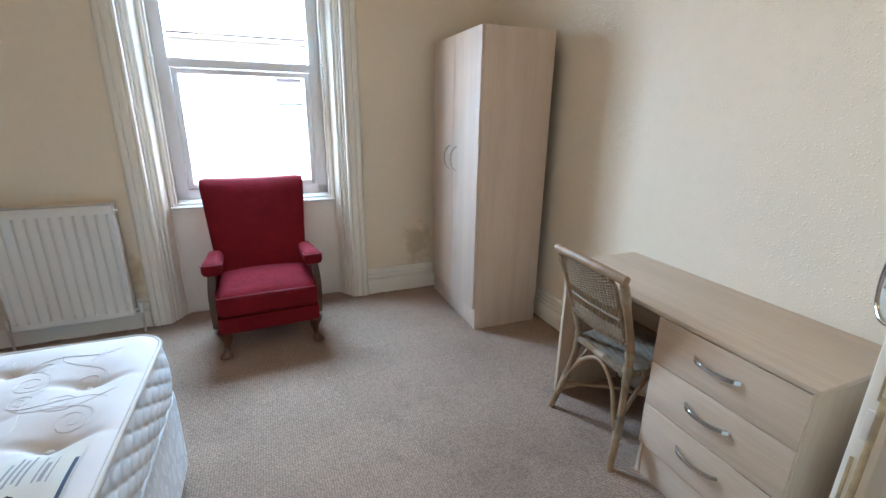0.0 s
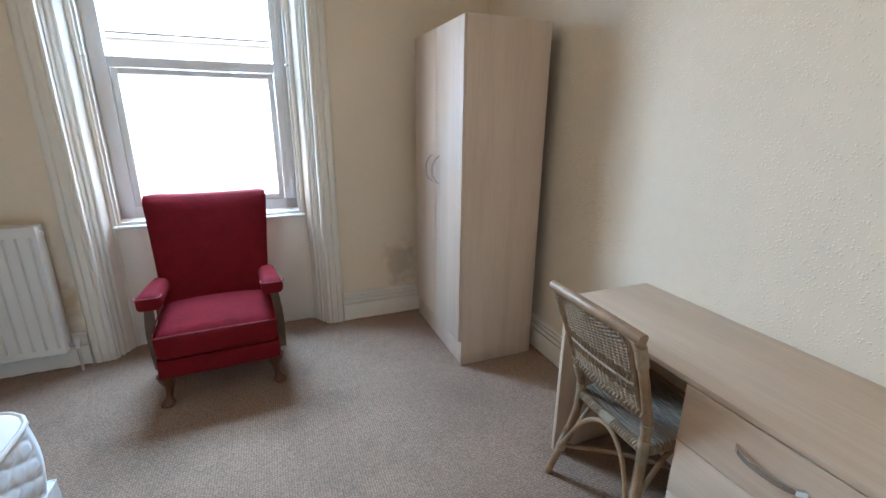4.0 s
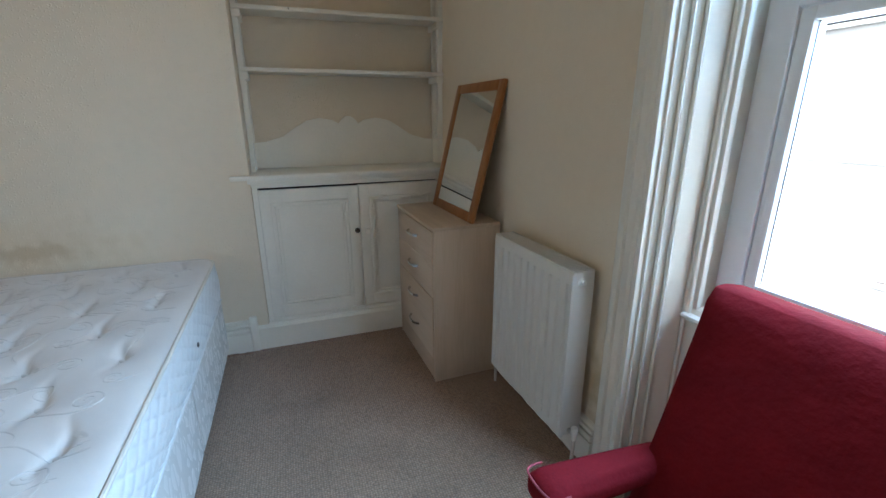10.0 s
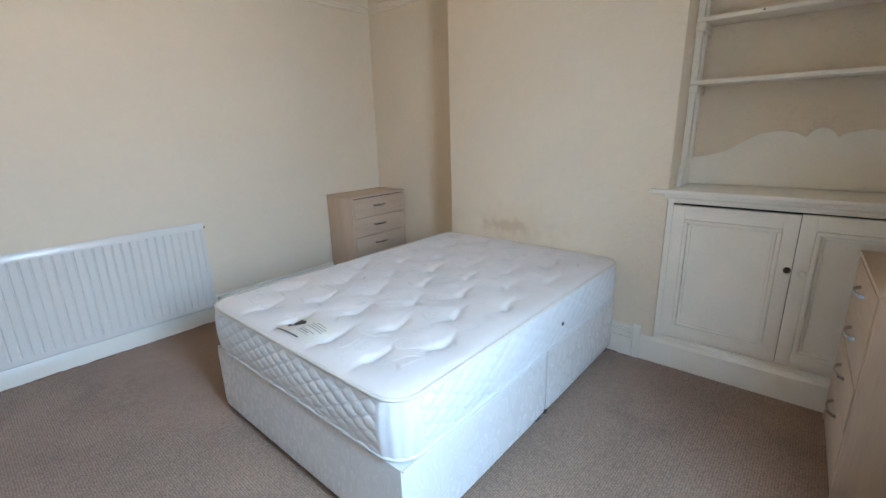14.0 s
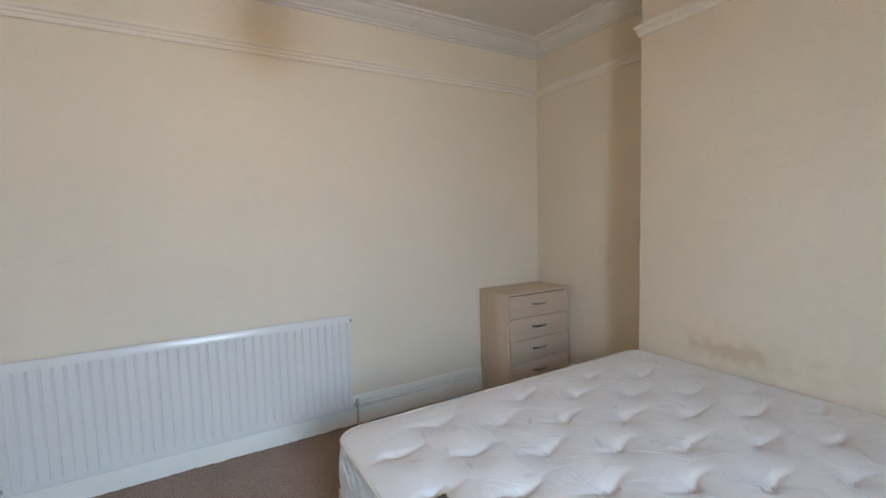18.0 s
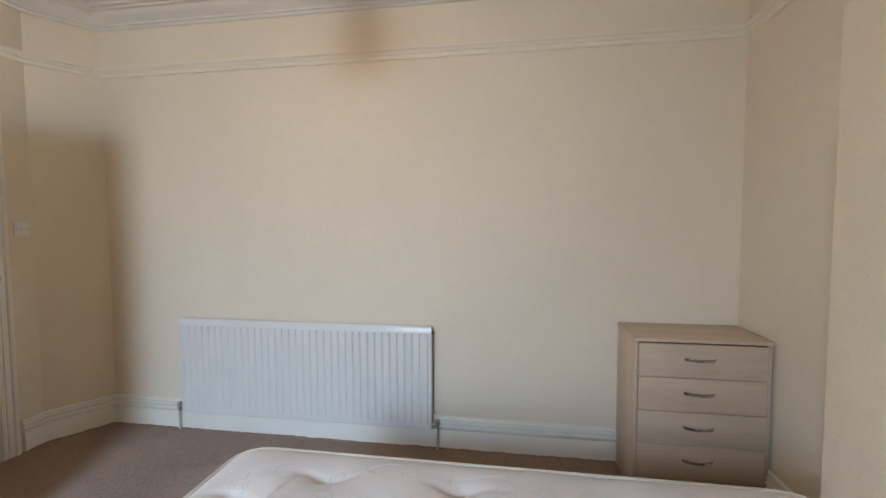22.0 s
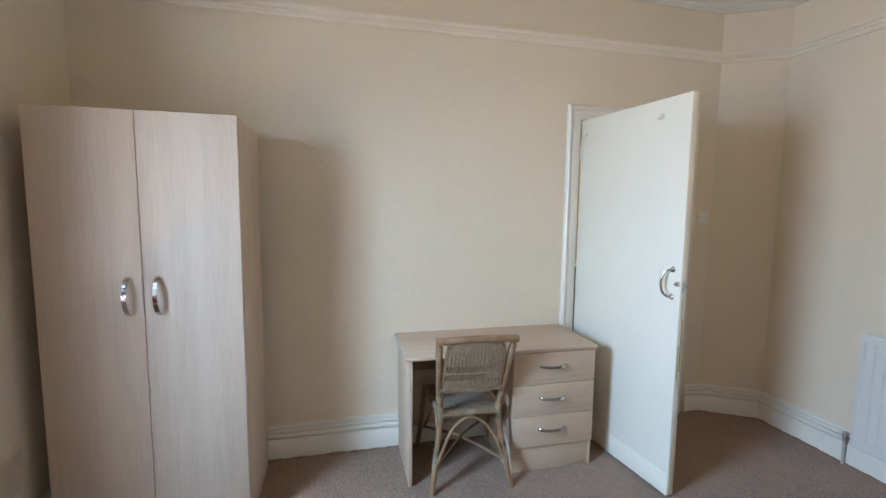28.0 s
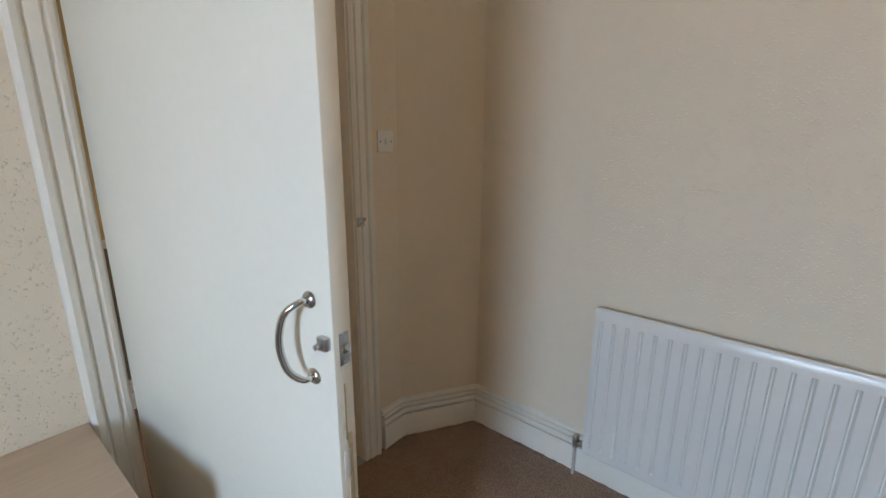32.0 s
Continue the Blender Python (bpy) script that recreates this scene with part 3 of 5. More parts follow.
# ---------- window ----------
win = thing("window_1", NORTH, "tall white upvc window in a panelled recess", "window", kind="structure")
for s in (-1, 1):
    # reeded splayed lining, floor to head
    a, b = Vector((CU + s * 0.62, 0.0)), Vector((CU + s * 0.532, 0.128))
    d = (b - a)
    nrm = Vector((-s * abs(d.y), -abs(d.x))).normalized()
    front = []
    for t0 in (0.0, 0.22, 0.44, 0.90):
        # a quirked bead, then a flat fillet
        for (f, bulge) in ((0.0, 0.0), (0.004, -0.006), (0.022, -0.006), (0.024, 0.006), (0.040, 0.012), (0.060, 0.013), (0.080, 0.010), (0.094, 0.002), (0.098, -0.004)):
            front.append(a + d * (t0 + f) + nrm * bulge)
        front.append(a + d * (t0 + 0.10) + nrm * 0.001)
        if t0 == 0.44:
            front.append(a + d * 0.72 + nrm * 0.001)
    back = [b - nrm * 0.03, a - nrm * 0.03]
    bm = bmesh.new()
    loop = front + back
    lo = [bm.verts.new((p.x, p.y, 0.0)) for p in loop]
    hi = [bm.verts.new((p.x, p.y, 2.44)) for p in loop]
    bm.faces.new(lo)
    bm.faces.new(hi)
    for i in range(len(lo)):
        bm.faces.new((lo[i], lo[(i + 1) % len(lo)], hi[(i + 1) % len(lo)], hi[i]))
    part("reeded_lining", bm, M_GLOSS, win, "reeded white painted splayed lining", angle=50)
    bm = box(*sorted((CU + s * 0.500, CU + s * 0.545)), 0.128, 0.205, 0.77, 2.44, bevel=0.003)
    part("jamb_lining", bm, M_GLOSS, win)
    part("jamb_bead", tube([(CU + s * 0.522, 0.124, 0.77), (CU + s * 0.522, 0.124, 2.44)], 0.009, 10), M_GLOSS, win)
    knob = moved(lathe([(0.004, 0), (0.004, 0.012), (0.011, 0.016), (0.013, 0.024), (0.008, 0.031), (0.0, 0.032)], 14), Matrix.Translation((CU + s * 0.520, 0.112, 1.69)) @ Matrix.Rotation(radians(-s * 90), 4, "Y"))
    part("shutter_knob", knob, M_GLOSS, win, "small white painted knob")
    # moulded architrave
    prof = [(0.613, -0.004), (0.620, -0.016), (0.632, -0.020), (0.642, -0.014), (0.652, -0.022), (0.678, -0.022), (0.684, -0.017), (0.690, -0.026), (0.708, -0.028), (0.720, -0.022), (0.728, -0.010), (0.728, 0.004), (0.613, 0.004)]
    bm = bmesh.new()
    lo = [bm.verts.new((CU + s * u, y, 0.0)) for u, y in prof]
    hi = [bm.verts.new((CU + s * u, y, 2.44 + (u - 0.62))) for u, y in prof]
    bm.faces.new(lo)
    bm.faces.new(hi)
    for i in range(len(lo)):
        bm.faces.new((lo[i], lo[(i + 1) % len(lo)], hi[(i + 1) % len(lo)], hi[i]))
    part("architrave", bm, M_GLOSS, win, "moulded off-white window architrave")
    # outer frame upright
    part("frame_upright", box(*sorted((CU + s * 0.425, CU + s * 0.51)), 0.195, 0.265, 0.80, 2.44, bevel=0.005), M_UPVC, win)
bm = bmesh.new()
prof = [(-0.004, 2.433), (-0.016, 2.441), (-0.020, 2.455), (-0.022, 2.480), (-0.028, 2.530), (-0.010, 2.550), (0.004, 2.550), (0.004, 2.433)]
lo = [bm.verts.new((CU - 0.62 - (z - 2.44) + 0.0, y, z)) for y, z in prof]
hi = [bm.verts.new((CU + 0.62 + (z - 2.44), y, z)) for y, z in prof]
bm.faces.new(lo)
bm.faces.new(hi)
for i in range(len(lo)):
    bm.faces.new((lo[i], lo[(i + 1) % len(lo)], hi[(i + 1) % len(lo)], hi[i]))
part("architrave_head", bm, M_GLOSS, win)
part("soffit", box(CU - 0.62, CU + 0.62, 0.0, 0.212, 2.43, 2.445), M_GLOSS, win)
part("frame_head", box(CU - 0.5, CU + 0.5, 0.195, 0.265, 2.385, 2.435, bevel=0.005), M_UPVC, win)
part("transom", box(CU - 0.43, CU + 0.43, 0.195, 0.27, 1.648, 1.704, bevel=0.006), M_UPVC, win)
part("frame_foot", box(CU - 0.50, CU + 0.50, 0.195, 0.265, 0.800, 0.869, bevel=0.006), M_UPVC, win)
sash = part("lower_sash", box(CU - 0.422, CU - 0.386, 0.202, 0.258, 0.872, 1.645, bevel=0.006), M_UPVC, win, "white upvc casement frame")
for (x0, x1, z0, z1) in ((0.386, 0.422, 0.872, 1.645), (-0.387, 0.387, 0.872, 0.905), (-0.387, 0.387, 1.611, 1.645)):
    part("sash_rail", box(CU + x0, CU + x1, 0.202, 0.258, z0, z1, bevel=0.006), M_UPVC, sash)
for (z0, z1, w, y) in ((0.895, 1.618, 0.392, 0.228), (1.698, 2.392, 0.432, 0.235)):
    pane = part("pane", box(CU - w, CU + w, y, y + 0.006, z0, z1), M_GLASS, win, "clear window glass", smooth=False)
    pane.visible_shadow = False
# thin dark gasket round the lower pane
for (x0, x1, z0, z1) in ((-0.388, -0.3845, 0.904, 1.612), (0.3845, 0.388, 0.904, 1.612), (-0.386, 0.386, 0.902, 0.9055), (-0.386, 0.386, 1.610, 1.6135)):
    part("gasket", box(CU + x0, CU + x1, 0.222, 0.2275, z0, z1), M_BLACK, sash)
# beaded blind chain hanging at the frame
line = [Vector((CU + 0.466, 0.186, 2.380 - 0.008 * k)) for k in range(134)]
line += [Vector((CU + 0.475 - 0.009 * math.cos(a), 0.186, 1.308 - 0.010 * math.sin(a))) for a in (0.6, 1.2, 1.8, 2.4)]
line += [Vector((CU + 0.484, 0.186, 1.316 + 0.008 * k)) for k in range(134)]
chain = thing("blind_chain", NORTH, "white beaded blind chain hanging beside the window", "chain")
part("ball_chain", tube(line, [0.0024 if i % 2 else 0.0010 for i in range(len(line))], 6), M_PLASTIC, chain)
part("clip", box(CU + 0.462, CU + 0.488, 0.183, 0.1955, 2.372, 2.392, bevel=0.002), M_PLASTIC, chain)
# sill board with a nosing, and the boards beneath it
bm = bmesh.new()
prof = [(0.103, 0.755), (0.098, 0.762), (0.101, 0.770), (0.122, 0.774), (0.128, 0.790), (0.18, 0.803), (0.196, 0.803), (0.196, 0.755)]
lo = [bm.verts.new((CU - 0.532, y, z)) for y, z in prof]
hi = [bm.verts.new((CU + 0.532, y, z)) for y, z in prof]
bm.faces.new(lo)
bm.faces.new(hi)
for i in range(len(lo)):
    bm.faces.new((lo[i], lo[(i + 1) % len(lo)], hi[(i + 1) % len(lo)], hi[i]))
part("window_sill", bm, M_GLOSS, win, "white painted window board")
for (x0, x1) in ((-0.55, -0.275), (-0.271, 0.271), (0.275, 0.55)):
    part("panel_board", box(CU + x0, CU + x1, 0.126, 0.150, 0.0, 0.756, bevel=0.003), M_GLOSS, win, "off-white painted board below the sill")

# ---------- doorway ----------
frame_ob = thing("door_1", Matrix.Identity(4), "off-white moulded door frame with an open door", "door frame", kind="structure")
prof = [(0.0, 0.004), (0.004, -0.012), (0.015, -0.016), (0.026, -0.012), (0.031, -0.020), (0.056, -0.020), (0.061, -0.015), (0.068, -0.026), (0.082, -0.030), (0.092, -0.020), (0.094, 0.004)]
for (y, s) in ((0.025, -1), (0.840, 1)):
    bm = bmesh.new()
    lo = [bm.verts.new((EAST + o, y + s * w, 0.0)) for w, o in prof]
    hi = [bm.verts.new((EAST + o, y + s * w, 2.05 + w)) for w, o in prof]
    bm.faces.new(lo)
    bm.faces.new(hi)
    for i in range(len(lo)):
        bm.faces.new((lo[i], lo[(i + 1) % len(lo)], hi[(i + 1) % len(lo)], hi[i]))
    part("architrave", bm, M_GLOSS, frame_ob)
    part("jamb", box(EAST - 0.002, EAST + 0.125, *sorted((y - s * 0.004, y + s * 0.02)), 0, 2.075, bevel=0.002), M_GLOSS, frame_ob)
    part("door_stop", box(EAST + 0.048, EAST + 0.075, *sorted((y - s * 0.016, y)), 0, 2.045, bevel=0.002), M_GLOSS, frame_ob)
bm = bmesh.new()
lo = [bm.verts.new((EAST + o, 0.025 - w, 2.05 + w)) for w, o in prof]
hi = [bm.verts.new((EAST + o, 0.840 + w, 2.05 + w)) for w, o in prof]
bm.faces.new(lo)
bm.faces.new(hi)
for i in range(len(lo)):
    bm.faces.new((lo[i], lo[(i + 1) % len(lo)], hi[(i + 1) % len(lo)], hi[i]))
part("architrave_head", bm, M_GLOSS, frame_ob)
part("head_jamb", box(EAST - 0.002, EAST + 0.125, 0.020, 0.845, 2.054, 2.078), M_GLOSS, frame_ob)
part("threshold", box(EAST - 0.01, EAST + 0.13, 0.026, 0.838, 0.0, 0.008, bevel=0.003), M_NICKEL, frame_ob, "thin metal threshold strip")
st = tube(smooth_line([(EAST - 0.018, 0.012, 1.112), (EAST - 0.040, 0.012, 1.122), (EAST - 0.040, -0.004, 1.134), (EAST - 0.018, -0.006, 1.130)], 5), 0.003, 8)
part("latch_keep", st, M_NICKEL, frame_ob, "small bent metal keep")
part("latch_keep_plate", box(EAST - 0.024, EAST - 0.014, -0.012, 0.020, 1.102, 1.140, bevel=0.002), M_NICKEL, frame_ob)

# the door leaf: hinge line at its origin, leaf along +x of its own frame
LEAF = Matrix.Translation((2.090, 0.828, 0.012)) @ Matrix.Rotation(radians(187.0), 4, "Z")
W, H, T = 0.800, 2.034, 0.042
leaf = thing("door", LEAF, "open cream gloss-painted door with chrome pull handles", "door")
# own frame: x runs to the free edge; y = 0 is the flush face (towards the desk), y = T the panelled face
part("slab", box(-0.012, W, 0.0, T, 0, H, bevel=0.004), M_DOOR, leaf)
for (x0, x1, z0, z1) in ((0.11, 0.36, 0.22, 0.86), (0.44, 0.69, 0.22, 0.86), (0.11, 0.36, 1.08, 1.88), (0.44, 0.69, 1.08, 1.88)):
    bm = bmesh.new()
    for (a0, a1, b0, b1) in ((x0, x1, z0, z0 + 0.025), (x0, x1, z1 - 0.025, z1), (x0, x0 + 0.025, z0 + 0.024, z1 - 0.024), (x1 - 0.025, x1, z0 + 0.024, z1 - 0.024)):
        box(a0, a1, T - 0.001, T + 0.012, b0, b1, bevel=0.004, bm=bm)
    part("panel_moulding", bm, M_DOOR, leaf)


def pull_handle(parent, x, z, y, out):
    """A chrome D-shaped pull: two round feet and a bowed bar."""
    bar = smooth_line([(x, y, z + 0.070), (x - 0.004, y + out * 0.020, z + 0.069), (x - 0.022, y + out * 0.036, z + 0.048), (x - 0.030, y + out * 0.042, z), (x - 0.022, y + out * 0.036, z - 0.048), (x - 0.004, y + out * 0.020, z - 0.069), (x, y, z - 0.070)], 5)
    n = len(bar)
    h = part("pull_handle", tube(bar, [0.0048 + 0.0018 * math.sin(math.pi * i / (n - 1)) for i in range(n)], 12), M_CHROME, parent, "bowed chrome pull handle")
    for dz in (0.070, -0.070):
        foot = moved(lathe([(0.0, 0.006), (0.009, 0.006), (0.014, 0.003), (0.0155, 0.0)], 18), Matrix.Translation((x, y, z + dz)) @ Matrix.Rotation(radians(-90 * out), 4, "X"))
        part("handle_foot", foot, M_CHROME, h)


pull_handle(leaf, 0.750, 1.108, -0.001, -1)
pull_handle(leaf, 0.750, 1.108, T + 0.001, 1)
snib = part("snib", box(0.772, 0.794, -0.012, 0.001, 1.098, 1.122, bevel=0.003), M_NICKEL, leaf, "small metal latch snib")
part("snib_lever", tube([(0.783, -0.008, 1.110), (0.783, -0.024, 1.110)], 0.005, 10), M_NICKEL, snib)
lk = part("latch_plate", box(W - 0.0005, W + 0.002, 0.012, 0.033, 1.066, 1.124, bevel=0.0008), M_NICKEL, leaf, "worn metal latch plate on the door edge")
part("latch_bolt", box(W, W + 0.009, 0.014, 0.030, 1.088, 1.104, bevel=0.003), M_CHROME, lk)
for z in (1.070, 1.120):
    part("screw", moved(lathe([(0.0, 0.0012), (0.003, 0.001), (0.0036, 0)], 10), Matrix.Translation((W + 0.002, 0.022, z)) @ Matrix.Rotation(radians(90), 4, "Y")), M_CHROME, lk)
for (x, z) in ((0.632, 1.940), (0.045, 1.930)):
    hook = tube(smooth_line([(x, -0.001, z + 0.014), (x, -0.014, z + 0.006), (x, -0.018, z - 0.008), (x, -0.030, z - 0.010), (x, -0.033, z + 0.004)], 4), 0.0038, 8)
    box(x - 0.008, x + 0.008, -0.004, 0.0005, z - 0.004, z + 0.022, bevel=0.001, bm=hook)
    part("coat_hook", hook, M_PLASTIC, leaf, "small white coat hook")
for z in (0.22, 1.78):
    part("hinge", tube([(-0.004, -0.002, z), (-0.004, -0.002, z + 0.09)], 0.007, 10), M_DOOR, leaf, "painted-over hinge")
part("bottom_rail_strip", box(0.004, W - 0.004, -0.0025, 0.002, 0.0, 0.115, bevel=0.001), M_DOOR, leaf, "thin painted strip along the foot of the door")
# chipped edge strip where a lock once sat
for (y0, y1, z0, z1, m) in ((0.012, 0.030, 0.34, 0.58, M_GLOSS), (0.008, 0.014, 0.62, 0.80, M_WORNEDGE), (0.020, 0.031, 0.66, 0.93, M_WORNEDGE), (0.010, 0.028, 0.84, 0.90, M_GLOSS), (0.016, 0.020, 0.92, 1.03, M_WORNEDGE)):
    part("edge_patch", box(W - 0.001, W + 0.0012, y0, y1, z0, z1, bevel=0.0005), m, leaf, "patched and worn paint on the door edge")

# light switch between the frame and the splay
sw = thing("light_switch", Matrix.Translation((EAST, -0.152, 1.433)), "square white plastic light switch on the wall", "light switch")
part("plate", box(-0.009, 0.0, -0.043, 0.043, -0.043, 0.043, bevel=0.003), M_PLASTIC, sw)
part("rocker", moved(box(-0.004, 0.003, -0.006, 0.006, -0.011, 0.011, bevel=0.0015), Matrix.Translation((-0.010, 0, 0)) @ Matrix.Rotation(radians(7), 4, "Y")), M_PLASTIC, sw)
for y in (-0.030, 0.030):
    part("screw", moved(lathe([(0.0, 0.001), (0.003, 0.0008), (0.0035, 0)], 10), Matrix.Translation((-0.009, y, 0)) @ Matrix.Rotation(radians(-90), 4, "Y")), M_BRONZE, sw)

# ---------- hall beyond the doorway ----------
solid("floor_hall", box(2.15, 3.7, -1.5, 1.4, -0.12, -0.002), M_CARPET, "brown carpet of the hall", "carpet", "structure")
bm = box(3.40, 3.55, -1.4, 1.3, 0, 2.7)
box(2.20, 3.55, 0.97, 1.12, 0, 2.7, bm=bm)
box(2.20, 3.55, -1.40, -1.25, 0, 2.7, bm=bm)
solid("wall_hall", bm, M_HALL, "yellow-cream painted hall walls", "wall", "structure")
solid("ceiling_hall", box(2.2, 3.6, -1.5, 1.4, 2.7, 2.8), M_CEIL, "off-white hall ceiling", "ceiling", "structure")
solid("baseboard_hall", sweep([(o, z * 0.8) for o, z in SKIRT], [(3.391, -1.25), (3.391, 0.97)]), M_GLOSS, "off-white skirting board in the hall", "skirting board", "structure")
solid("dado_hall", box(3.392, 3.401, -1.25, 0.97, 0, 0.90), M_DADO, "dull brown dado panel on the hall wall", "dado", "structure")
hallframe = thing("door_2", Matrix.Identity(4), "white painted door frame across the hall", "door frame", kind="structure")
part("architrave", box(2.98, 3.08, 0.945, 0.971, 0, 2.1, bevel=0.005), M_GLOSS, hallframe)
part("jamb", box(3.08, 3.20, 0.955, 0.971, 0, 2.1, bevel=0.004), M_GLOSS, hallframe)
hr = thing("handrail", Matrix.Identity(4), "white painted handrail on the hall wall", "handrail")
part("rail", tube([(3.34, -1.2, 0.93), (3.34, 0.6, 0.93)], 0.022, 12), M_GLOSS, hr)
for y in (-1.0, -0.3, 0.4):
    part("bracket", tube(smooth_line([(3.34, y, 0.915), (3.34, y, 0.88), (3.40, y, 0.86)], 4), 0.007, 8), M_GLOSS, hr)
# a soft bag left on the hall floor
bag = thing("bag", Matrix.Translation((3.285, 0.835, 0)), "slumped beige canvas bag with a white cord on the hall carpet", "bag")
bm = bmesh.new()
bmesh.ops.create_icosphere(bm, subdivisions=4, radius=1.0)
for v in bm.verts:
    p = v.co.copy()
    k = 1 + 0.10 * noise.noise(p * 2.1) + 0.04 * noise.noise(p * 6)
    flat = lambda c: math.copysign(abs(c) ** 0.62, c)
    v.co = Vector((0.095 * flat(p.x) * k, 0.13 * flat(p.y) * k, max(0.0, 0.15 + 0.165 * flat(p.z) * k)))
part("sack", bm, M_CANVAS, bag)
part("cord", tube(smooth_line([(-0.06, 0.10, 0.27), (-0.10, 0.118, 0.22), (-0.095, 0.125, 0.15), (-0.112, 0.10, 0.09), (-0.10, 0.06, 0.06)], 6), 0.005, 8), M_PLASTIC, bag, "white twisted cord")

# ---------- built-in cupboard and shelves in the alcove ----------
CX = -1.955                         # face of the cupboard
NY = north_y(-2.05) - 0.002         # where it meets the north wall
cup = thing("alcove_cupboard", Matrix.Identity(4), "white painted built-in cupboard with two panelled doors", "cupboard")
bm = box(CX - 0.03, CX, 2.302, 2.330, 0.16, 1.045)
box(CX - 0.03, CX, 3.424, NY, 0.16, 1.045, bm=bm)
box(CX - 0.03, CX, 2.330, 3.424, 0.997, 1.045, bm=bm)
box(CX - 0.03, CX, 2.330, 3.424, 0.13, 0.184, bm=bm)
part("face_frame", bm, M_CUP, cup, smooth=False)
# added black sheet: paints the shade seen through the door gaps
part("shade_sheet", box(BACK + 0.003, BACK + 0.02, 2.305, NY, 0.0, 1.05), M_INNER_SHADE, cup)
bm = sweep([(0, 0), (0.030, 0), (0.030, 0.140), (0.022, 0.150), (0.018, 0.160), (0, 0.162)], [(CX - 0.002, NY), (CX - 0.002, 2.235)])
part("plinth", bm, M_CUP, cup)
part("plinth_block", box(CX - 0.01, CX + 0.040, 2.192, 2.235, 0, 0.225, bevel=0.004), M_CUP, cup, "small upright block ending the skirting")
bm = sweep([(0, 1.005), (0.010, 1.008), (0.012, 1.020), (0.024, 1.030), (0.026, 1.046), (0, 1.046)], [(CX - 0.001, NY), (CX - 0.001, 2.285)])
part("frieze_moulding", bm, M_CUP, cup)
part("counter", box(BACK + 0.002, CX + 0.042, 2.200, NY, 1.047, 1.072, bevel=0.006), M_CUP, cup, "white painted counter with a rounded nosing")


def panel_door(y0, y1, z0, z1, knob_y, name):
    """A frame-and-panel door: stiles and rails, a sunk panel and its bead."""
    x1, x0, s = CX + 0.003, CX - 0.022, 0.062
    d = part(name, box(x0, x1, y0, y0 + s, z0, z1, bevel=0.002), M_CUP, cup, "white painted panelled cupboard door")
    part("stile", box(x0, x1, y1 - s, y1, z0, z1, bevel=0.002), M_CUP, d)
    part("rail", box(x0, x1, y0 + s - 0.001, y1 - s + 0.001, z1 - 0.075, z1, bevel=0.002), M_CUP, d)
    part("rail", box(x0, x1, y0 + s - 0.001, y1 - s + 0.001, z0, z0 + 0.062, bevel=0.002), M_CUP, d)
    part("sunk_panel", box(x0, x1 - 0.017, y0 + s, y1 - s, z0 + 0.06, z1 - 0.07), M_CUP, d)
    bm = bmesh.new()
    a0, a1, b0, b1, t = y0 + s, y1 - s, z0 + 0.062, z1 - 0.075, 0.022
    for (p0, p1, q0, q1) in ((a0, a1, b0, b0 + t), (a0, a1, b1 - t, b1), (a0, a0 + t, b0 + t - 0.003, b1 - t + 0.003), (a1 - t, a1, b0 + t - 0.003, b1 - t + 0.003)):
        box(x1 - 0.018, x1 + 0.005, p0, p1, q0, q1, bevel=0.007, bm=bm)
    part("panel_bead", bm, M_CUP, d)
    bm = bmesh.new()
    a0, a1, b0, b1, t = a0 + 0.022, a1 - 0.022, b0 + 0.022, b1 - 0.022, 0.016
    for (p0, p1, q0, q1) in ((a0, a1, b0, b0 + t), (a0, a1, b1 - t, b1), (a0, a0 + t, b0 + t - 0.002, b1 - t + 0.002), (a1 - t, a1, b0 + t - 0.002, b1 - t + 0.002)):
        box(x1 - 0.0175, x1 - 0.008, p0, p1, q0, q1, bevel=0.003, bm=bm)
    part("inner_bead", bm, M_CUP, d)
    return d


dl = panel_door(2.332, 2.8975, 0.188, 0.984, 2.86, "door")
dr = panel_door(2.900, 3.421, 0.188, 0.988, 2.91, "door")
dark = moved(lathe([(0.0, 0.022), (0.010, 0.020), (0.015, 0.012), (0.011, 0.003), (0.016, 0)], 16), Matrix.Translation((CX + 0.003, 2.880, 0.703)) @ Matrix.Rotation(radians(90), 4, "Y"))
part("turn_button", dark, M_BRONZE, dl, "dark metal turn knob")
white = moved(lathe([(0.0, 0.032), (0.013, 0.030), (0.018, 0.020), (0.014, 0.010), (0.008, 0.005), (0.010, 0)], 18), Matrix.Translation((CX + 0.003, 2.940, 0.700)) @ Matrix.Rotation(radians(90), 4, "Y"))
part("knob", white, M_CUP, dr, "white painted round knob")
part("key_mark", box(CX - 0.015, CX - 0.0125, 2.800, 2.815, 0.245, 0.250), M_BRONZE, dl, "small dark nick in the panel")

shelf = thing("alcove_shelves", Matrix.Identity(4), "white painted open shelves above the alcove cupboard", "shelves")
# scalloped upstand along the back
pts = [(2.306, 1.074), (2.306, 1.228), (2.40, 1.238), (2.50, 1.268), (2.58, 1.322), (2.65, 1.362), (2.73, 1.378), (2.81, 1.364), (2.848, 1.341)]
half = [(y, z) for y, z in pts]
outline = []
for i in range(1, len(half) - 1):
    p, q = half[i], half[i + 1]
    for k in range(4):
        t = k / 4
        t = t if i in (1,) else t
        outline.append((p[0] + (q[0] - p[0]) * t, p[1] + (q[1] - p[1]) * t))
outline.append(half[-1])
mid = 2.911
bump = [(mid - 0.063 + 0.126 * k / 10, 1.341 + 0.048 * math.sin(math.pi * k / 10) ** 0.8) for k in range(1, 10)]
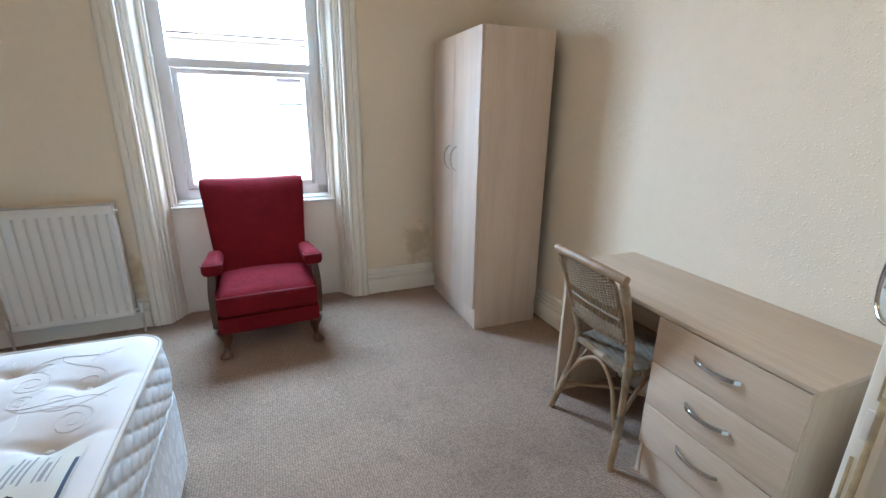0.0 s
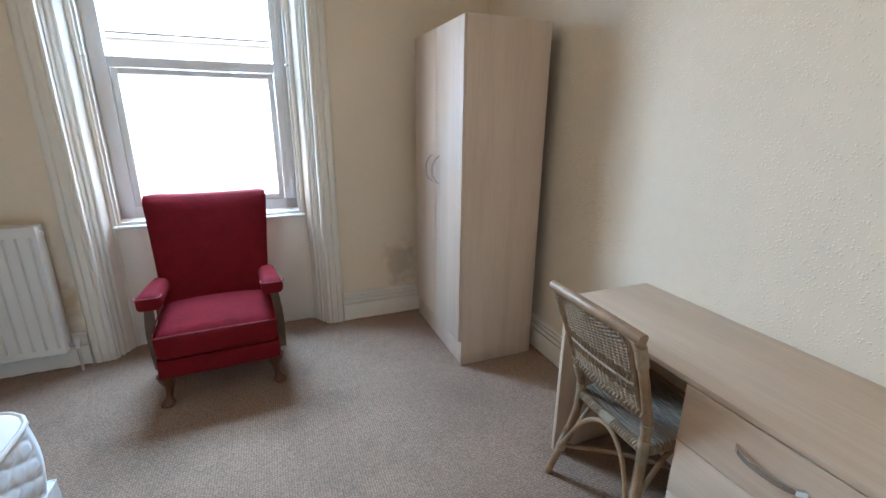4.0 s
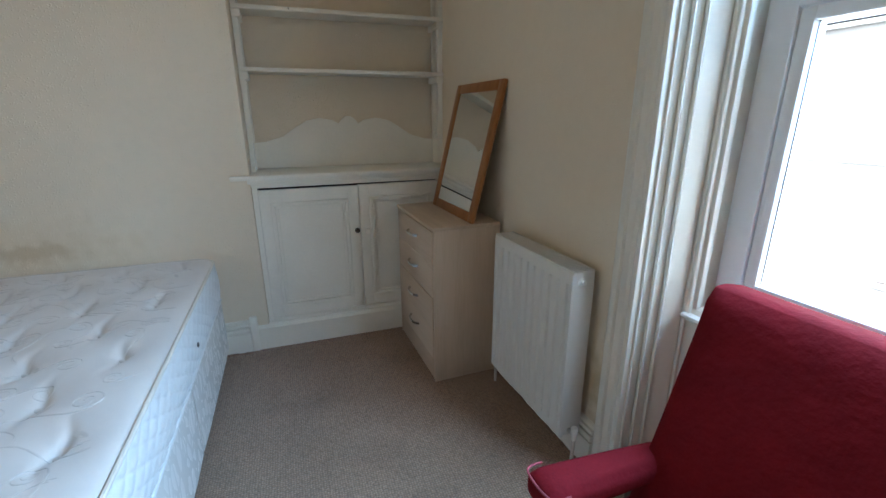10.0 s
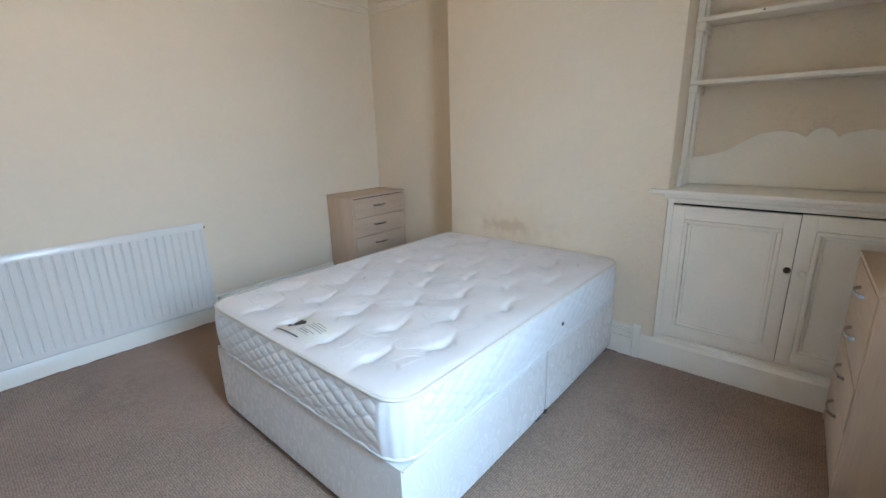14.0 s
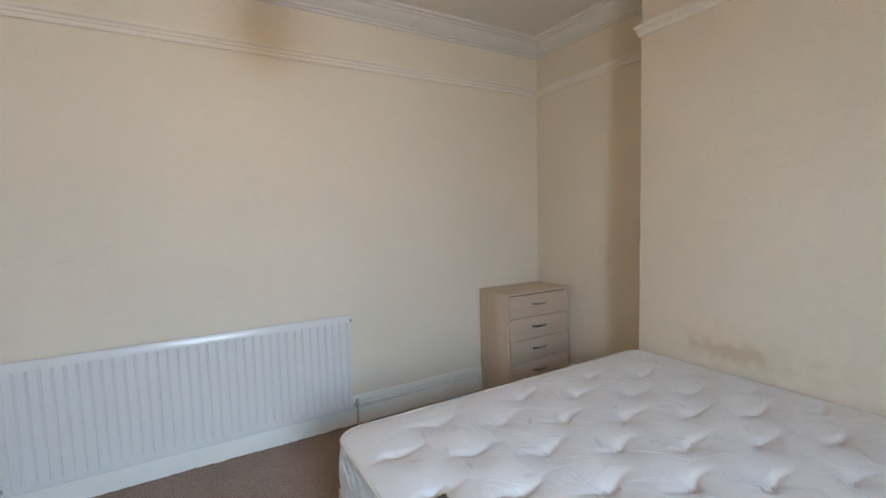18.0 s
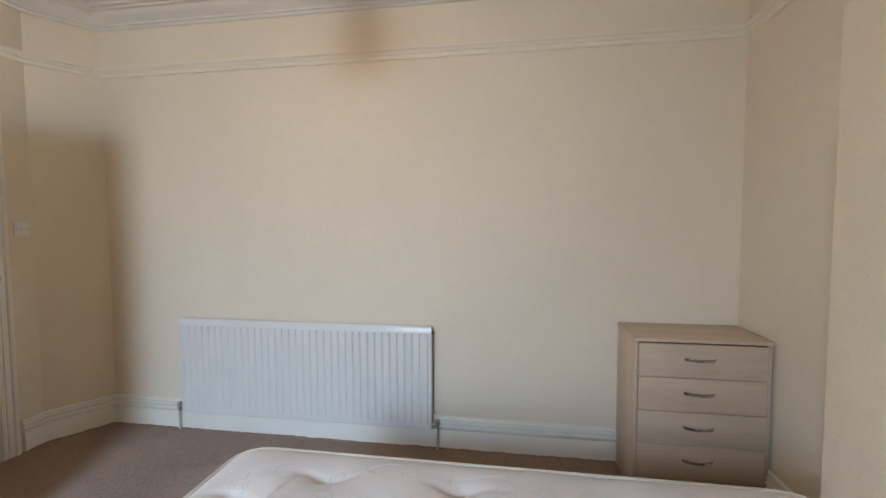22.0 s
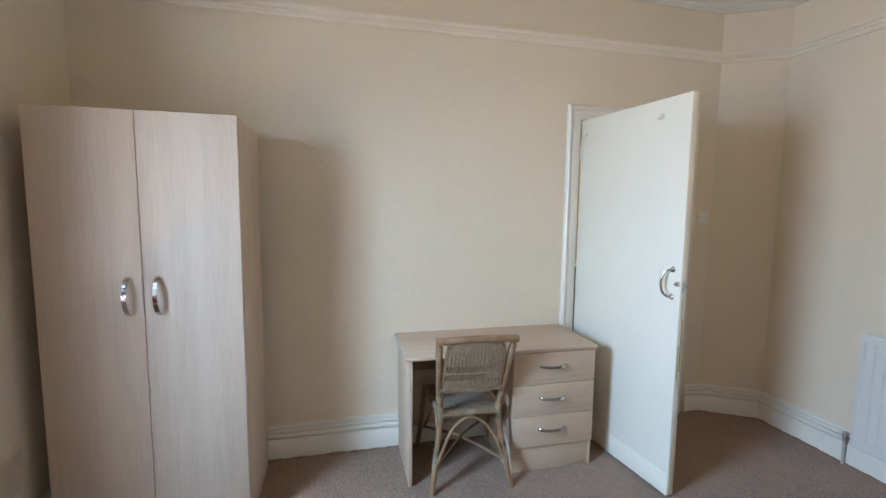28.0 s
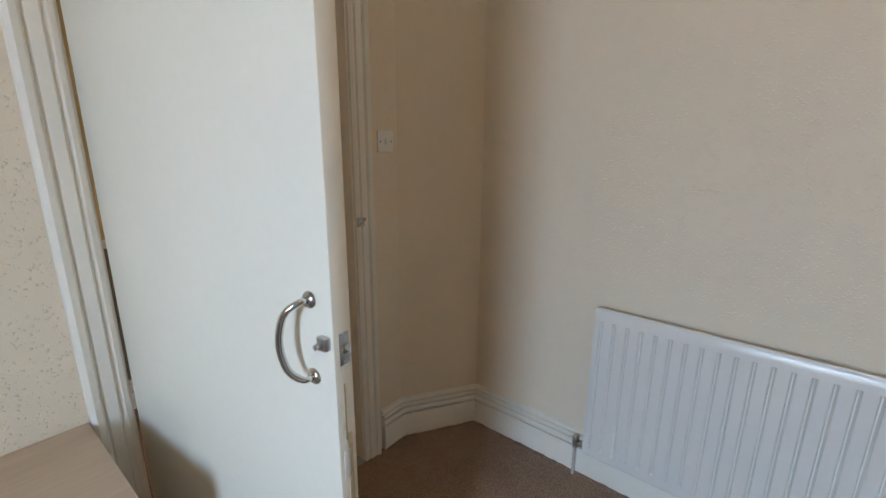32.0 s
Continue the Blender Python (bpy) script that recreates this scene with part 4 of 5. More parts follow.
mirrored = [(2 * mid - y, z) for y, z in outline[::-1]]
full = [(2.306, 1.074)] + outline + bump + mirrored + [(NY, 1.228), (NY, 1.074)]
bm = moved(plate([(y, z) for y, z in full], 0.0, 0.02), Matrix(((0, 1, 0, BACK + 0.004), (1, 0, 0, 0), (0, 0, 1, 0), (0, 0, 0, 1))))
part("scalloped_upstand", bm, M_CUP, shelf, "shaped white board with a scalloped top", smooth=False)
for z in (1.652, 1.968):
    part("shelf_board", box(BACK + 0.003, -2.105, 2.306, NY, z - 0.022, z, bevel=0.003), M_CUP, shelf)
for (y0, s) in ((2.303, 1), (NY, -1)):
    for (x0, x1, z0) in ((-2.165, -2.125, 1.24), (-2.27, -2.235, 1.24)):
        part("upright", box(x0, x1, *sorted((y0, y0 + s * 0.032)), z0, 2.47, bevel=0.003), M_CUP, shelf)
    for z in (1.652, 1.968):
        part("cleat", box(BACK + 0.01, -2.112, *sorted((y0, y0 + s * 0.045)), z - 0.062, z - 0.023, bevel=0.004), M_CUP, shelf)
    part("cross_piece", box(-2.232, -2.168, *sorted((y0, y0 + s * 0.026)), 1.235, 1.27, bevel=0.003), M_CUP, shelf)
    cheek = [(-2.29, 1.073), (-2.07, 1.073), (-2.07, 1.10), (-2.09, 1.15), (-2.13, 1.20), (-2.13, 1.24), (-2.29, 1.24)]
    part("cheek", plate(cheek, *sorted((y0 + s * 0.001, y0 + s * 0.024))), M_CUP, shelf, smooth=False)
part("shelf_hook", tube([(-2.106, 2.60, 1.960), (-2.096, 2.60, 1.957)], 0.004, 8), M_BRONZE, shelf, "tiny dark screw head in the shelf edge")


# ---------- small fittings shared by the furniture ----------
def bow_handle(length, rise, width, t=0.006):
    """A flat bowed bar along x, standing out along -y, resting on y = 0."""
    n, outer, inner = 14, [], []
    for k in range(n + 1):
        s = -1 + 2 * k / n
        h = rise * (1 - abs(s) ** 2.6)
        outer.append((s * length / 2, -(h + t)))
        inner.append((s * (length / 2 - t), -max(0.0, h - t * 0.2) if abs(s) < 0.999 else 0.0))
    loop = [(-length / 2, 0.0)] + outer[1:-1] + [(length / 2, 0.0), (length / 2 - t * 1.6, 0.0)] + inner[1:-1][::-1] + [(-length / 2 + t * 1.6, 0.0)]
    bm = plate(loop, -width / 2, width / 2)
    bmesh.ops.transform(bm, matrix=Matrix(((1, 0, 0, 0), (0, 0, 1, 0), (0, 1, 0, 0), (0, 0, 0, 1))), verts=bm.verts)
    bmesh.ops.bevel(bm, geom=[e for e in bm.edges if e.calc_face_angle(0) > 1.2], offset=0.0012, segments=2, affect="EDGES")
    return bm


def chest(name, m, label):
    """A chest of four drawers; own frame: x across, y from the front (0) to the back, z up."""
    w, d, h = 0.648, 0.365, 0.864
    c = thing(name, m, label, "chest of drawers", "chests of drawers")
    for x0 in (0.0, w - 0.016):
        part("side_panel", box(x0, x0 + 0.016, 0.0, d, 0, h - 0.018, bevel=0.001), M_BEECH, c)
    part("top", box(-0.004, w + 0.004, -0.006, d, h - 0.018, h, bevel=0.0025), M_BEECH_X, c)
    part("back_panel", box(0.016, w - 0.016, d - 0.006, d - 0.002, 0.02, h - 0.02), M_EDGE, c)
    # added black block, so the slits between drawers read as shade
    part("shade_block", box(0.017, w - 0.017, 0.02, d - 0.008, 0.02, h - 0.02), M_INNER_SHADE, c)
    part("plinth", box(0.016, w - 0.016, 0.006, 0.022, 0, 0.128, bevel=0.001), M_BEECH_X, c)
    for k in range(4):
        z0 = 0.132 + k * 0.1775
        slip = (0.0, 0.003, 0.0, 0.001)[k]
        dr = part("drawer_front", box(0.019, w - 0.019, -0.004 - slip, 0.013 - slip, z0, z0 + 0.1735, bevel=0.0012), M_BEECH_X, c)
        part("handle", moved(bow_handle(0.150, 0.025, 0.014), Matrix.Translation((w / 2 - 0.008, -0.004 - slip, z0 + 0.098))), M_CHROME, dr, "bowed chrome handle")
    return c


first = chest("chest_of_drawers", NORTH @ Matrix.Translation((-1.896, -0.390, 0)), "beech-effect chest of four drawers with a mirror on top")
second = copy_thing(first, Matrix.Translation((-1.636, -0.188, 0)) @ Matrix.Rotation(math.pi, 4, "Z"))
second["label"] = "beech-effect chest of four drawers in the alcove behind the bed"

# ---------- mirror leaning on the wall ----------
mw, mh, ft = 0.565, 0.712, 0.050
mir = thing("mirror", NORTH @ Matrix.Translation((-1.825, -0.188, 0.8645)) @ Matrix.Rotation(radians(-13.6), 4, "X"), "wood-framed mirror leaning on the wall on a chest", "mirror")
for (x0, x1, z0, z1) in ((0, ft, 0, mh), (mw - ft, mw, 0, mh), (ft - 0.001, mw - ft + 0.001, 0, ft), (ft - 0.001, mw - ft + 0.001, mh - ft, mh)):
    part("frame_bar", box(x0, x1, 0.0, 0.022, z0, z1, bevel=0.003), M_PINE, mir, "oiled pine frame")
part("glass", box(ft - 0.004, mw - ft + 0.004, 0.006, 0.010, ft - 0.004, mh - ft + 0.004), M_MIRROR, mir, "clear mirror glass", smooth=False)
part("backing", box(0.01, mw - 0.01, 0.011, 0.020, 0.01, mh - 0.01), M_EDGE, mir)


# ---------- radiators ----------
def radiator(name, m, label, length, z0, z1, flutes, depth, double, valves):
    """Pressed steel panel; own frame: x along the wall, y = 0 the front face, y to the wall."""
    r = thing(name, m, label, "radiator", "radiators")

    def panel(y, thick):
        bm = bmesh.new()
        pitch = length / flutes
        xs, ds = [], []
        for k in range(flutes):
            for (f, dd) in ((0.0, 0.0), (0.34, 0.0), (0.40, 0.005), (0.46, 0.0115), (0.54, 0.0115), (0.60, 0.005), (0.66, 0.0)):
                xs.append((k + f) * pitch)
                ds.append(dd)
        xs.append(length)
        ds.append(0.0)
        zs = [(z0, 0.005, 0), (z0 + 0.006, 0.0, 0), (z0 + 0.040, 0.0, 0), (z0 + 0.047, 0.0, 1), (z1 - 0.053, 0.0, 1), (z1 - 0.047, 0.0, 0), (z1 - 0.008, 0.0, 0), (z1, 0.006, 0)]
        grid = [[bm.verts.new((x, y + back + (d if on else 0.0), z)) for x, d in zip(xs, ds)] for z, back, on in zs]
        for a, b in zip(grid, grid[1:]):
            for k in range(len(xs) - 1):
                bm.faces.new((a[k], a[k + 1], b[k + 1], b[k]))
        rear = [[bm.verts.new((x, y + thick, z)) for x in (0, length)] for z in (z0, z1)]
        bm.faces.new((rear[0][0], rear[0][1], rear[1][1], rear[1][0]))
        bm.faces.new([grid[0][k] for k in range(len(xs))] + [rear[0][1], rear[0][0]])
        bm.faces.new([grid[-1][k] for k in range(len(xs))][::-1] + [rear[1][0], rear[1][1]])
        bm.faces.new([g[0] for g in grid] + [rear[1][0], rear[0][0]])
        bm.faces.new([g[-1] for g in grid][::-1] + [rear[0][1], rear[1][1]])
        return bm

    part("front_panel", panel(0.0, 0.016), M_RAD, r, "fluted white enamelled steel panel", angle=38)
    if double:
        part("rear_panel", panel(depth - 0.018, 0.016), M_RAD, r, angle=60)
        for x in (-0.002, length - 0.001):
            part("end_cover", box(x, x + 0.003, 0.004, depth - 0.004, z0 + 0.01, z1 + 0.002, bevel=0.001), M_RAD, r)
        grille = part("top_grille", box(0.0, length, 0.002, 0.010, z1 - 0.003, z1 + 0.004, bevel=0.001), M_RAD, r)
        part("grille_edge", box(0.0, length, depth - 0.010, depth - 0.002, z1 - 0.003, z1 + 0.004, bevel=0.001), M_RAD, grille)
        slat = mesh_of("grille_slat", box(-0.0026, 0.0026, 0.010, depth - 0.010, z1 - 0.003, z1 + 0.003), M_RAD)
        count = int(length / 0.0155)
        for k in range(count):
            o = new("grille_slat", slat)
            o.parent = grille
            o.location = (0.008 + k * (length - 0.016) / (count - 1), 0, 0)
        # one black block in place of fins, painting the shade under the grille
        part("fin_shade_block", box(0.01, length - 0.01, 0.022, depth - 0.022, z0 + 0.06, z1 - 0.05), M_INNER_SHADE, r)
    else:
        part("wall_bracket", box(0.2, 0.24, 0.016, depth, z0 + 0.1, z1 - 0.1), M_RAD, r)
        part("wall_bracket", box(length - 0.24, length - 0.2, 0.016, depth, z0 + 0.1, z1 - 0.1), M_RAD, r)
        part("top_seam", box(0.004, length - 0.004, 0.006, 0.018, z1 - 0.001, z1 + 0.004, bevel=0.002), M_RAD, r)
    plug = part("air_vent", moved(lathe([(0.0, 0.012), (0.006, 0.012), (0.006, 0.004), (0.011, 0.003), (0.011, 0)], 12), Matrix.Translation((length + 0.001, depth * 0.4 if double else 0.01, z1 - 0.035)) @ Matrix.Rotation(radians(90), 4, "Y") @ Matrix.Scale(1.5 if double else 1.0, 4)), M_PLASTIC if double else M_BRONZE, r)
    for s in valves:
        x = -0.035 if s < 0 else length + 0.035
        y = depth * 0.45 if double else 0.012
        zc = z0 + 0.03
        v = part("valve", moved(lathe([(0.008, -0.025), (0.011, -0.022), (0.011, 0.004), (0.014, 0.006), (0.014, 0.030), (0.011, 0.036), (0.0, 0.038)], 14), Matrix.Translation((x, y, zc))), M_PLASTIC if double else M_NICKEL, r, "small radiator valve")
        part("valve_tail", tube([(x, y, zc), (0.002 if s < 0 else length - 0.002, y, zc)], 0.009, 10), M_NICKEL, v)
        part("pipe", tube([(x, y, 0.002), (x, y, zc - 0.02)], 0.0075, 10), M_COPPER, v)
    return r


radiator("radiator", NORTH @ Matrix.Translation((-1.104, -0.128, 0)), "white fluted double-panel radiator on the window wall", 0.592, 0.135, 0.845, 11, 0.10, True, (-1, 1))
radiator("radiator", Matrix.Translation((1.295, -0.506, 0)) @ Matrix.Rotation(math.pi, 4, "Z"), "long low white single-panel radiator under a bare wall", 1.795, 0.133, 0.802, 36, 0.058, False, (-1, 1))

# ---------- wardrobe ----------
w, d, h = 0.768, 0.465, 1.862
ward = thing("wardrobe", Matrix.Translation((1.557, 3.541, 0)) @ Matrix.Rotation(radians(-90), 4, "Z"), "pale wood-effect two-door wardrobe with chrome bow handles", "wardrobe")
for x0 in (0.0, w - 0.016):
    part("side_panel", box(x0, x0 + 0.016, 0.0, d, 0, h, bevel=0.001), M_WARD, ward)
part("top_panel", box(0.016, w - 0.016, 0.002, d, h - 0.017, h - 0.001, bevel=0.001), M_WARD, ward)
# added black filling: painted shade behind the door joints
part("shade_block", box(0.017, w - 0.017, 0.02, d - 0.01, 0.10, h - 0.02), M_INNER_SHADE, ward)
part("plinth", box(0.016, w - 0.016, 0.004, 0.020, 0, 0.150, bevel=0.001), M_WARD, ward)
for (x0, x1, hx) in ((0.002, w / 2 - 0.0015, w / 2 - 0.056), (w / 2 + 0.0015, w - 0.002, w / 2 + 0.056)):
    dd = part("door", box(x0, x1, -0.017, -0.001, 0.152, h - 0.002, bevel=0.0015), M_WARD, ward, "pale streaked wood-effect door")
    part("handle", moved(bow_handle(0.168, 0.038, 0.017), Matrix.Translation((hx, -0.017, 1.103)) @ Matrix.Rotation(radians(90), 4, "Y")), M_CHROME, dd, "bowed chrome handle")

# ---------- desk ----------
dw, dd_, dh = 1.104, 0.455, 0.715
desk = thing("desk", Matrix.Translation((1.648, 2.040, 0)) @ Matrix.Rotation(radians(-90), 4, "Z"), "beech-effect desk with three drawers against the wall", "desk")
part("worktop", box(0, dw, 0, dd_, dh - 0.018, dh, bevel=0.002), M_BEECH_X, desk)
part("leg_panel", box(0.022, 0.040, 0.018, dd_ - 0.01, 0, dh - 0.018, bevel=0.001), M_BEECH, desk)
for x0 in (0.592, dw - 0.028):
    part("pedestal_side", box(x0, x0 + 0.016, 0.014, dd_ - 0.01, 0, dh - 0.018, bevel=0.001), M_BEECH, desk)
part("modesty_panel", box(0.040, 0.592, dd_ - 0.09, dd_ - 0.075, 0.17, 0.50, bevel=0.001), M_BEECH_X, desk)
# black filling added as painted shade behind the drawer fronts
part("pedestal_shade_block", box(0.609, dw - 0.029, 0.03, dd_ - 0.02, 0.02, dh - 0.02), M_INNER_SHADE, desk)
part("plinth", box(0.608, dw - 0.028, 0.018, 0.034, 0, 0.148, bevel=0.001), M_BEECH_X, desk)
for k in range(3):
    z0 = 0.150 + k * 0.182
    dr = part("drawer_front", box(0.594, dw - 0.014, 0.002, 0.017, z0, z0 + 0.178, bevel=0.0012), M_BEECH_X, desk)
    part("handle", moved(bow_handle(0.165, 0.028, 0.015), Matrix.Translation((0.832, 0.002, z0 + 0.100))), M_CHROME, dr, "bowed chrome handle")


# ---------- wicker chair tucked under the desk ----------
def wicker_chair(m):
    """Own frame: faces +x (seat towards +x); x = 0 the back legs, y across."""
    c = thing("wicker_chair", m, "honey-coloured rattan chair with a woven back", "chair")
    hw = 0.178
    lift = Matrix.Translation((-0.007, 0, 0.011))
    for s in (-1, 1):
        back = smooth_line([(-0.045, s * (hw + 0.038), 0.0), (0.005, s * (hw + 0.004), 0.20), (0.030, s * (hw - 0.020), 0.40), (0.000, s * (hw - 0.002), 0.56), (-0.095, s * (hw + 0.016), 0.838)], 8)
        p = part("back_leg", tube(back, 0.0150, 12), M_CANE, c, "bent rattan pole")
        for z in (0.155, 0.170, 0.190, 0.205, 0.370, 0.385, 0.405, 0.42, 0.50, 0.76):
            i = min(range(len(back)), key=lambda k: abs(back[k].z - z))
            part("cane_binding", tube([back[i - 1], back[i], back[i + 1]], 0.0182, 12), M_WEAVE, p)
        front = smooth_line([(0.42, s * (hw + 0.048), 0.0), (0.395, s * (hw + 0.026), 0.2), (0.375, s * (hw + 0.010), 0.405)], 6)
        part("front_leg", tube(front, 0.0145, 12), M_CANE, c)
        part("seat_rail", tube([(0.025, s * (hw - 0.02), 0.395), (0.38, s * (hw + 0.010), 0.405)], 0.012, 10), M_CANE, c)
        arc = smooth_line([(-0.012, s * (hw - 0.004), 0.15), (0.08, s * (hw - 0.012), 0.30), (0.16, s * (hw - 0.012), 0.375), (0.26, s * (hw - 0.01), 0.30), (0.385, s * (hw + 0.01), 0.15)], 6)
        part("side_arch", tube(arc, 0.0085, 10), M_CANE, c)
    arc = smooth_line([(-0.018, -hw - 0.002, 0.16), (0.012, -0.10, 0.315), (0.022, 0, 0.375), (0.012, 0.10, 0.315), (-0.018, hw + 0.002, 0.16)], 8)
    part("back_arch", tube(arc, 0.0085, 10), M_CANE, c)
    for (a, b) in (((-0.01, -hw, 0.14), (0.40, hw, 0.14)), ((-0.01, hw, 0.152), (0.40, -hw, 0.152))):
        part("cross_stretcher", tube(smooth_line([a, ((a[0] + b[0]) / 2, 0, a[2] + 0.03), b], 6), 0.0085, 10), M_CANE, c)
    part("rear_rail", tube([(0.028, -hw + 0.02, 0.398), (0.028, hw - 0.02, 0.398)], 0.0135, 12), M_CANE, c)
    part("front_rail", tube([(0.378, -hw - 0.012, 0.405), (0.378, hw + 0.012, 0.405)], 0.0125, 12), M_CANE, c)
    bind = tube([(0.028, -0.028, 0.398), (0.028, 0.028, 0.398)], 0.018, 12)
    part("cane_binding", bind, M_WEAVE, c)
    top = smooth_line([(-0.088, -hw - 0.034, 0.820), (-0.101, -hw * 0.5, 0.829), (-0.106, 0, 0.832), (-0.101, hw * 0.5, 0.829), (-0.088, hw + 0.034, 0.820)], 8)
    part("top_rail", tube(top, 0.0185, 12), M_CANE, c, "thick bound rattan top rail", m=lift)

    def back_x(z, y):
        """The bowed plane of the woven back."""
        t = (z - 0.53) / 0.27
        return 0.008 - 0.094 * t - 0.014 * (1 - (y / hw) ** 2)

    low = smooth_line([(back_x(0.535, -hw) + 0.004, -hw + 0.002, 0.535), (back_x(0.527, 0), 0, 0.527), (back_x(0.535, hw) + 0.004, hw - 0.002, 0.535)], 10)
    lower = part("lower_back_rail", tube(low, 0.013, 12), M_CANE, c, m=lift)
    # braided wrap along the lower rail
    coil = [Vector(low[0]).lerp(Vector(low[-1]), k / 160) for k in range(161)]
    coil = [Vector((back_x(0.53, p.y) + 0.0145 * math.cos(k * 0.9), p.y, 0.530 + 0.004 * abs(p.y / hw) + 0.0145 * math.sin(k * 0.9))) for k, p in enumerate(coil)]
    part("braid", tube(coil, 0.004, 6), M_WEAVE, lower)
    # inner hoop that carries the weave
    for q in (-1, 1):
        hoop = smooth_line([(back_x(0.535, hw) + 0.002, q * (hw - 0.020), 0.535), (back_x(0.66, hw) + 0.002, q * (hw - 0.022), 0.66), (back_x(0.765, hw) + 0.002, q * (hw - 0.026), 0.765), (back_x(0.805, hw) + 0.002, q * (hw - 0.062), 0.808)], 6)
        part("inner_hoop", tube(hoop, 0.0062, 8), M_CANE, c, m=lift)
    # stakes and weavers: a close band above, open diamonds, a close band below
    web = part("woven_back", bmesh.new(), M_WEAVE, c, "woven cane panel with an open diamond band", m=lift)
    bm = bmesh.new()
    stakes, half = 17, hw - 0.026
    step = 2 * half / (stakes - 1)
    for k in range(stakes):
        y = -half + step * k
        for q in (-0.003, 0.003):
            tube([(back_x(z, y), y + q, z) for z in (0.535, 0.562, 0.590)], 0.0021, 5, bm=bm)
            tube([(back_x(z, y), y + q, z) for z in (0.672, 0.750, 0.825)], 0.0021, 5, bm=bm)
        for q in (-1, 1):
            y2 = max(-half, min(half, y + q * step / 2))
            tube([(back_x(0.588, y), y, 0.588), (back_x(0.631, y2), y2, 0.631), (back_x(0.674, y), y, 0.674)], 0.0023, 5, bm=bm)
    for rows, z0, z1 in ((10, 0.541, 0.587), (25, 0.676, 0.806)):
        for r in range(rows):
            z = z0 + (z1 - z0) * r / (rows - 1)
            w2 = half - (0.0 if z < 0.765 else 0.034 * (z - 0.765) / 0.04)
            n = 2 * stakes - 2
            pts = [(back_x(z, -w2 + 2 * w2 * k / n) + 0.0046 * math.cos(math.pi * k / 2 + math.pi * (r % 2)), -w2 + 2 * w2 * k / n, z) for k in range(n + 1)]
            tube(pts, 0.0026, 6, bm=bm)
    for z in (0.6295, 0.6350):
        tube([(back_x(z, y) - 0.002, y, z) for y in (-half, -half / 2, 0, half / 2, half)], 0.0024, 6, bm=bm)
    old = web.data
    web.data = mesh_of("woven_back", bm, M_WEAVE)
    bpy.data.meshes.remove(old)
    # seat: woven slats
    seat = part("woven_seat", box(0.036, 0.372, -hw + 0.014, hw - 0.014, 0.380, 0.386), M_BRONZE, c, "woven cane seat")
    for k in range(22):
        x = 0.045 + k * 0.0150
        pts = [(x, -hw + 0.012 + (2 * hw - 0.024) * j / 20, 0.410 + 0.002 * math.sin(j * 1.57 + k * math.pi) - 0.012 * math.sin(math.pi * j / 20)) for j in range(21)]
        part("seat_cane", tube(pts, 0.0062, 6), M_CUSHION, seat)
    # cane wound round the seat rails
    for (a, b) in (((0.028, -hw + 0.02, 0.398), (0.028, hw - 0.02, 0.398)), ((0.025, -hw + 0.02, 0.395), (0.38, -hw - 0.010, 0.405)), ((0.025, hw - 0.02, 0.395), (0.38, hw + 0.010, 0.405))):
        a, b = Vector(a), Vector(b)
        side = (b - a).normalized().cross(Vector((0, 0, 1)))
        turns = [a.lerp(b, k / 260) + side * (0.0150 * math.cos(k * 0.7)) + Vector((0, 0, 0.0150 * math.sin(k * 0.7))) for k in range(261)]
        part("rail_wrap", tube(turns, 0.0036, 5), M_WEAVE, c, "cane wound round the rail")
    return c


wicker_chair(Matrix.Translation((1.612, 1.696, 0)) @ Matrix.Rotation(radians(-2.0), 4, "Z"))


def rounded(x0, x1, y0, y1, z0, z1, r, cuts=8, crown=0.0):
    """A padded block: rounded on all edges, its top crowned."""
    bm = bmesh.new()
    bmesh.ops.create_cube(bm, size=2.0)
    bmesh.ops.subdivide_edges(bm, edges=bm.edges[:], cuts=cuts, use_grid_fill=True)
    c = Vector(((x0 + x1) / 2, (y0 + y1) / 2, (z0 + z1) / 2))
    hs = Vector(((x1 - x0) / 2, (y1 - y0) / 2, (z1 - z0) / 2))
    for v in bm.verts:
        u = v.co.copy()
        p = Vector((u.x * hs.x, u.y * hs.y, u.z * hs.z))
        q = Vector([max(-(h - r), min(h - r, k)) for k, h in zip(p, hs)])
        dlt = p - q
        if dlt.length > 1e-9:
            q += dlt.normalized() * r * min(1.0, max(abs(k) for k in dlt) / r)
        if u.z > 0:
            q.z += crown * u.z * (1 - u.x * u.x) * (1 - u.y * u.y)
        v.co = c + q
    return bm


# ---------- red armchair in front of the window ----------
chair = thing("armchair", Matrix.Translation((0.304, 2.959, 0)) @ Matrix.Rotation(radians(3.6), 4, "Z"), "worn crimson upholstered armchair with wooden legs", "armchair")
part("seat_base", rounded(-0.285, 0.285, -0.014, 0.43, 0.150, 0.258, 0.022, 10), M_RED, chair)
cushion = rounded(-0.280, 0.280, -0.040, 0.40, 0.256, 0.400, 0.046, 16, crown=0.036)
for v in cushion.verts:
    if v.co.y < 0.0:
        v.co.y -= 0.012 * (1 - (v.co.x / 0.29) ** 2) * math.sin(math.pi * max(0.0, min(1.0, (v.co.z - 0.256) / 0.15)))
    if v.co.z > 0.33:
        v.co.z += 0.022 * (v.co.y + 0.045) / 0.445
part("seat_cushion", cushion, M_RED, chair, "thick crimson seat cushion with piped edges")
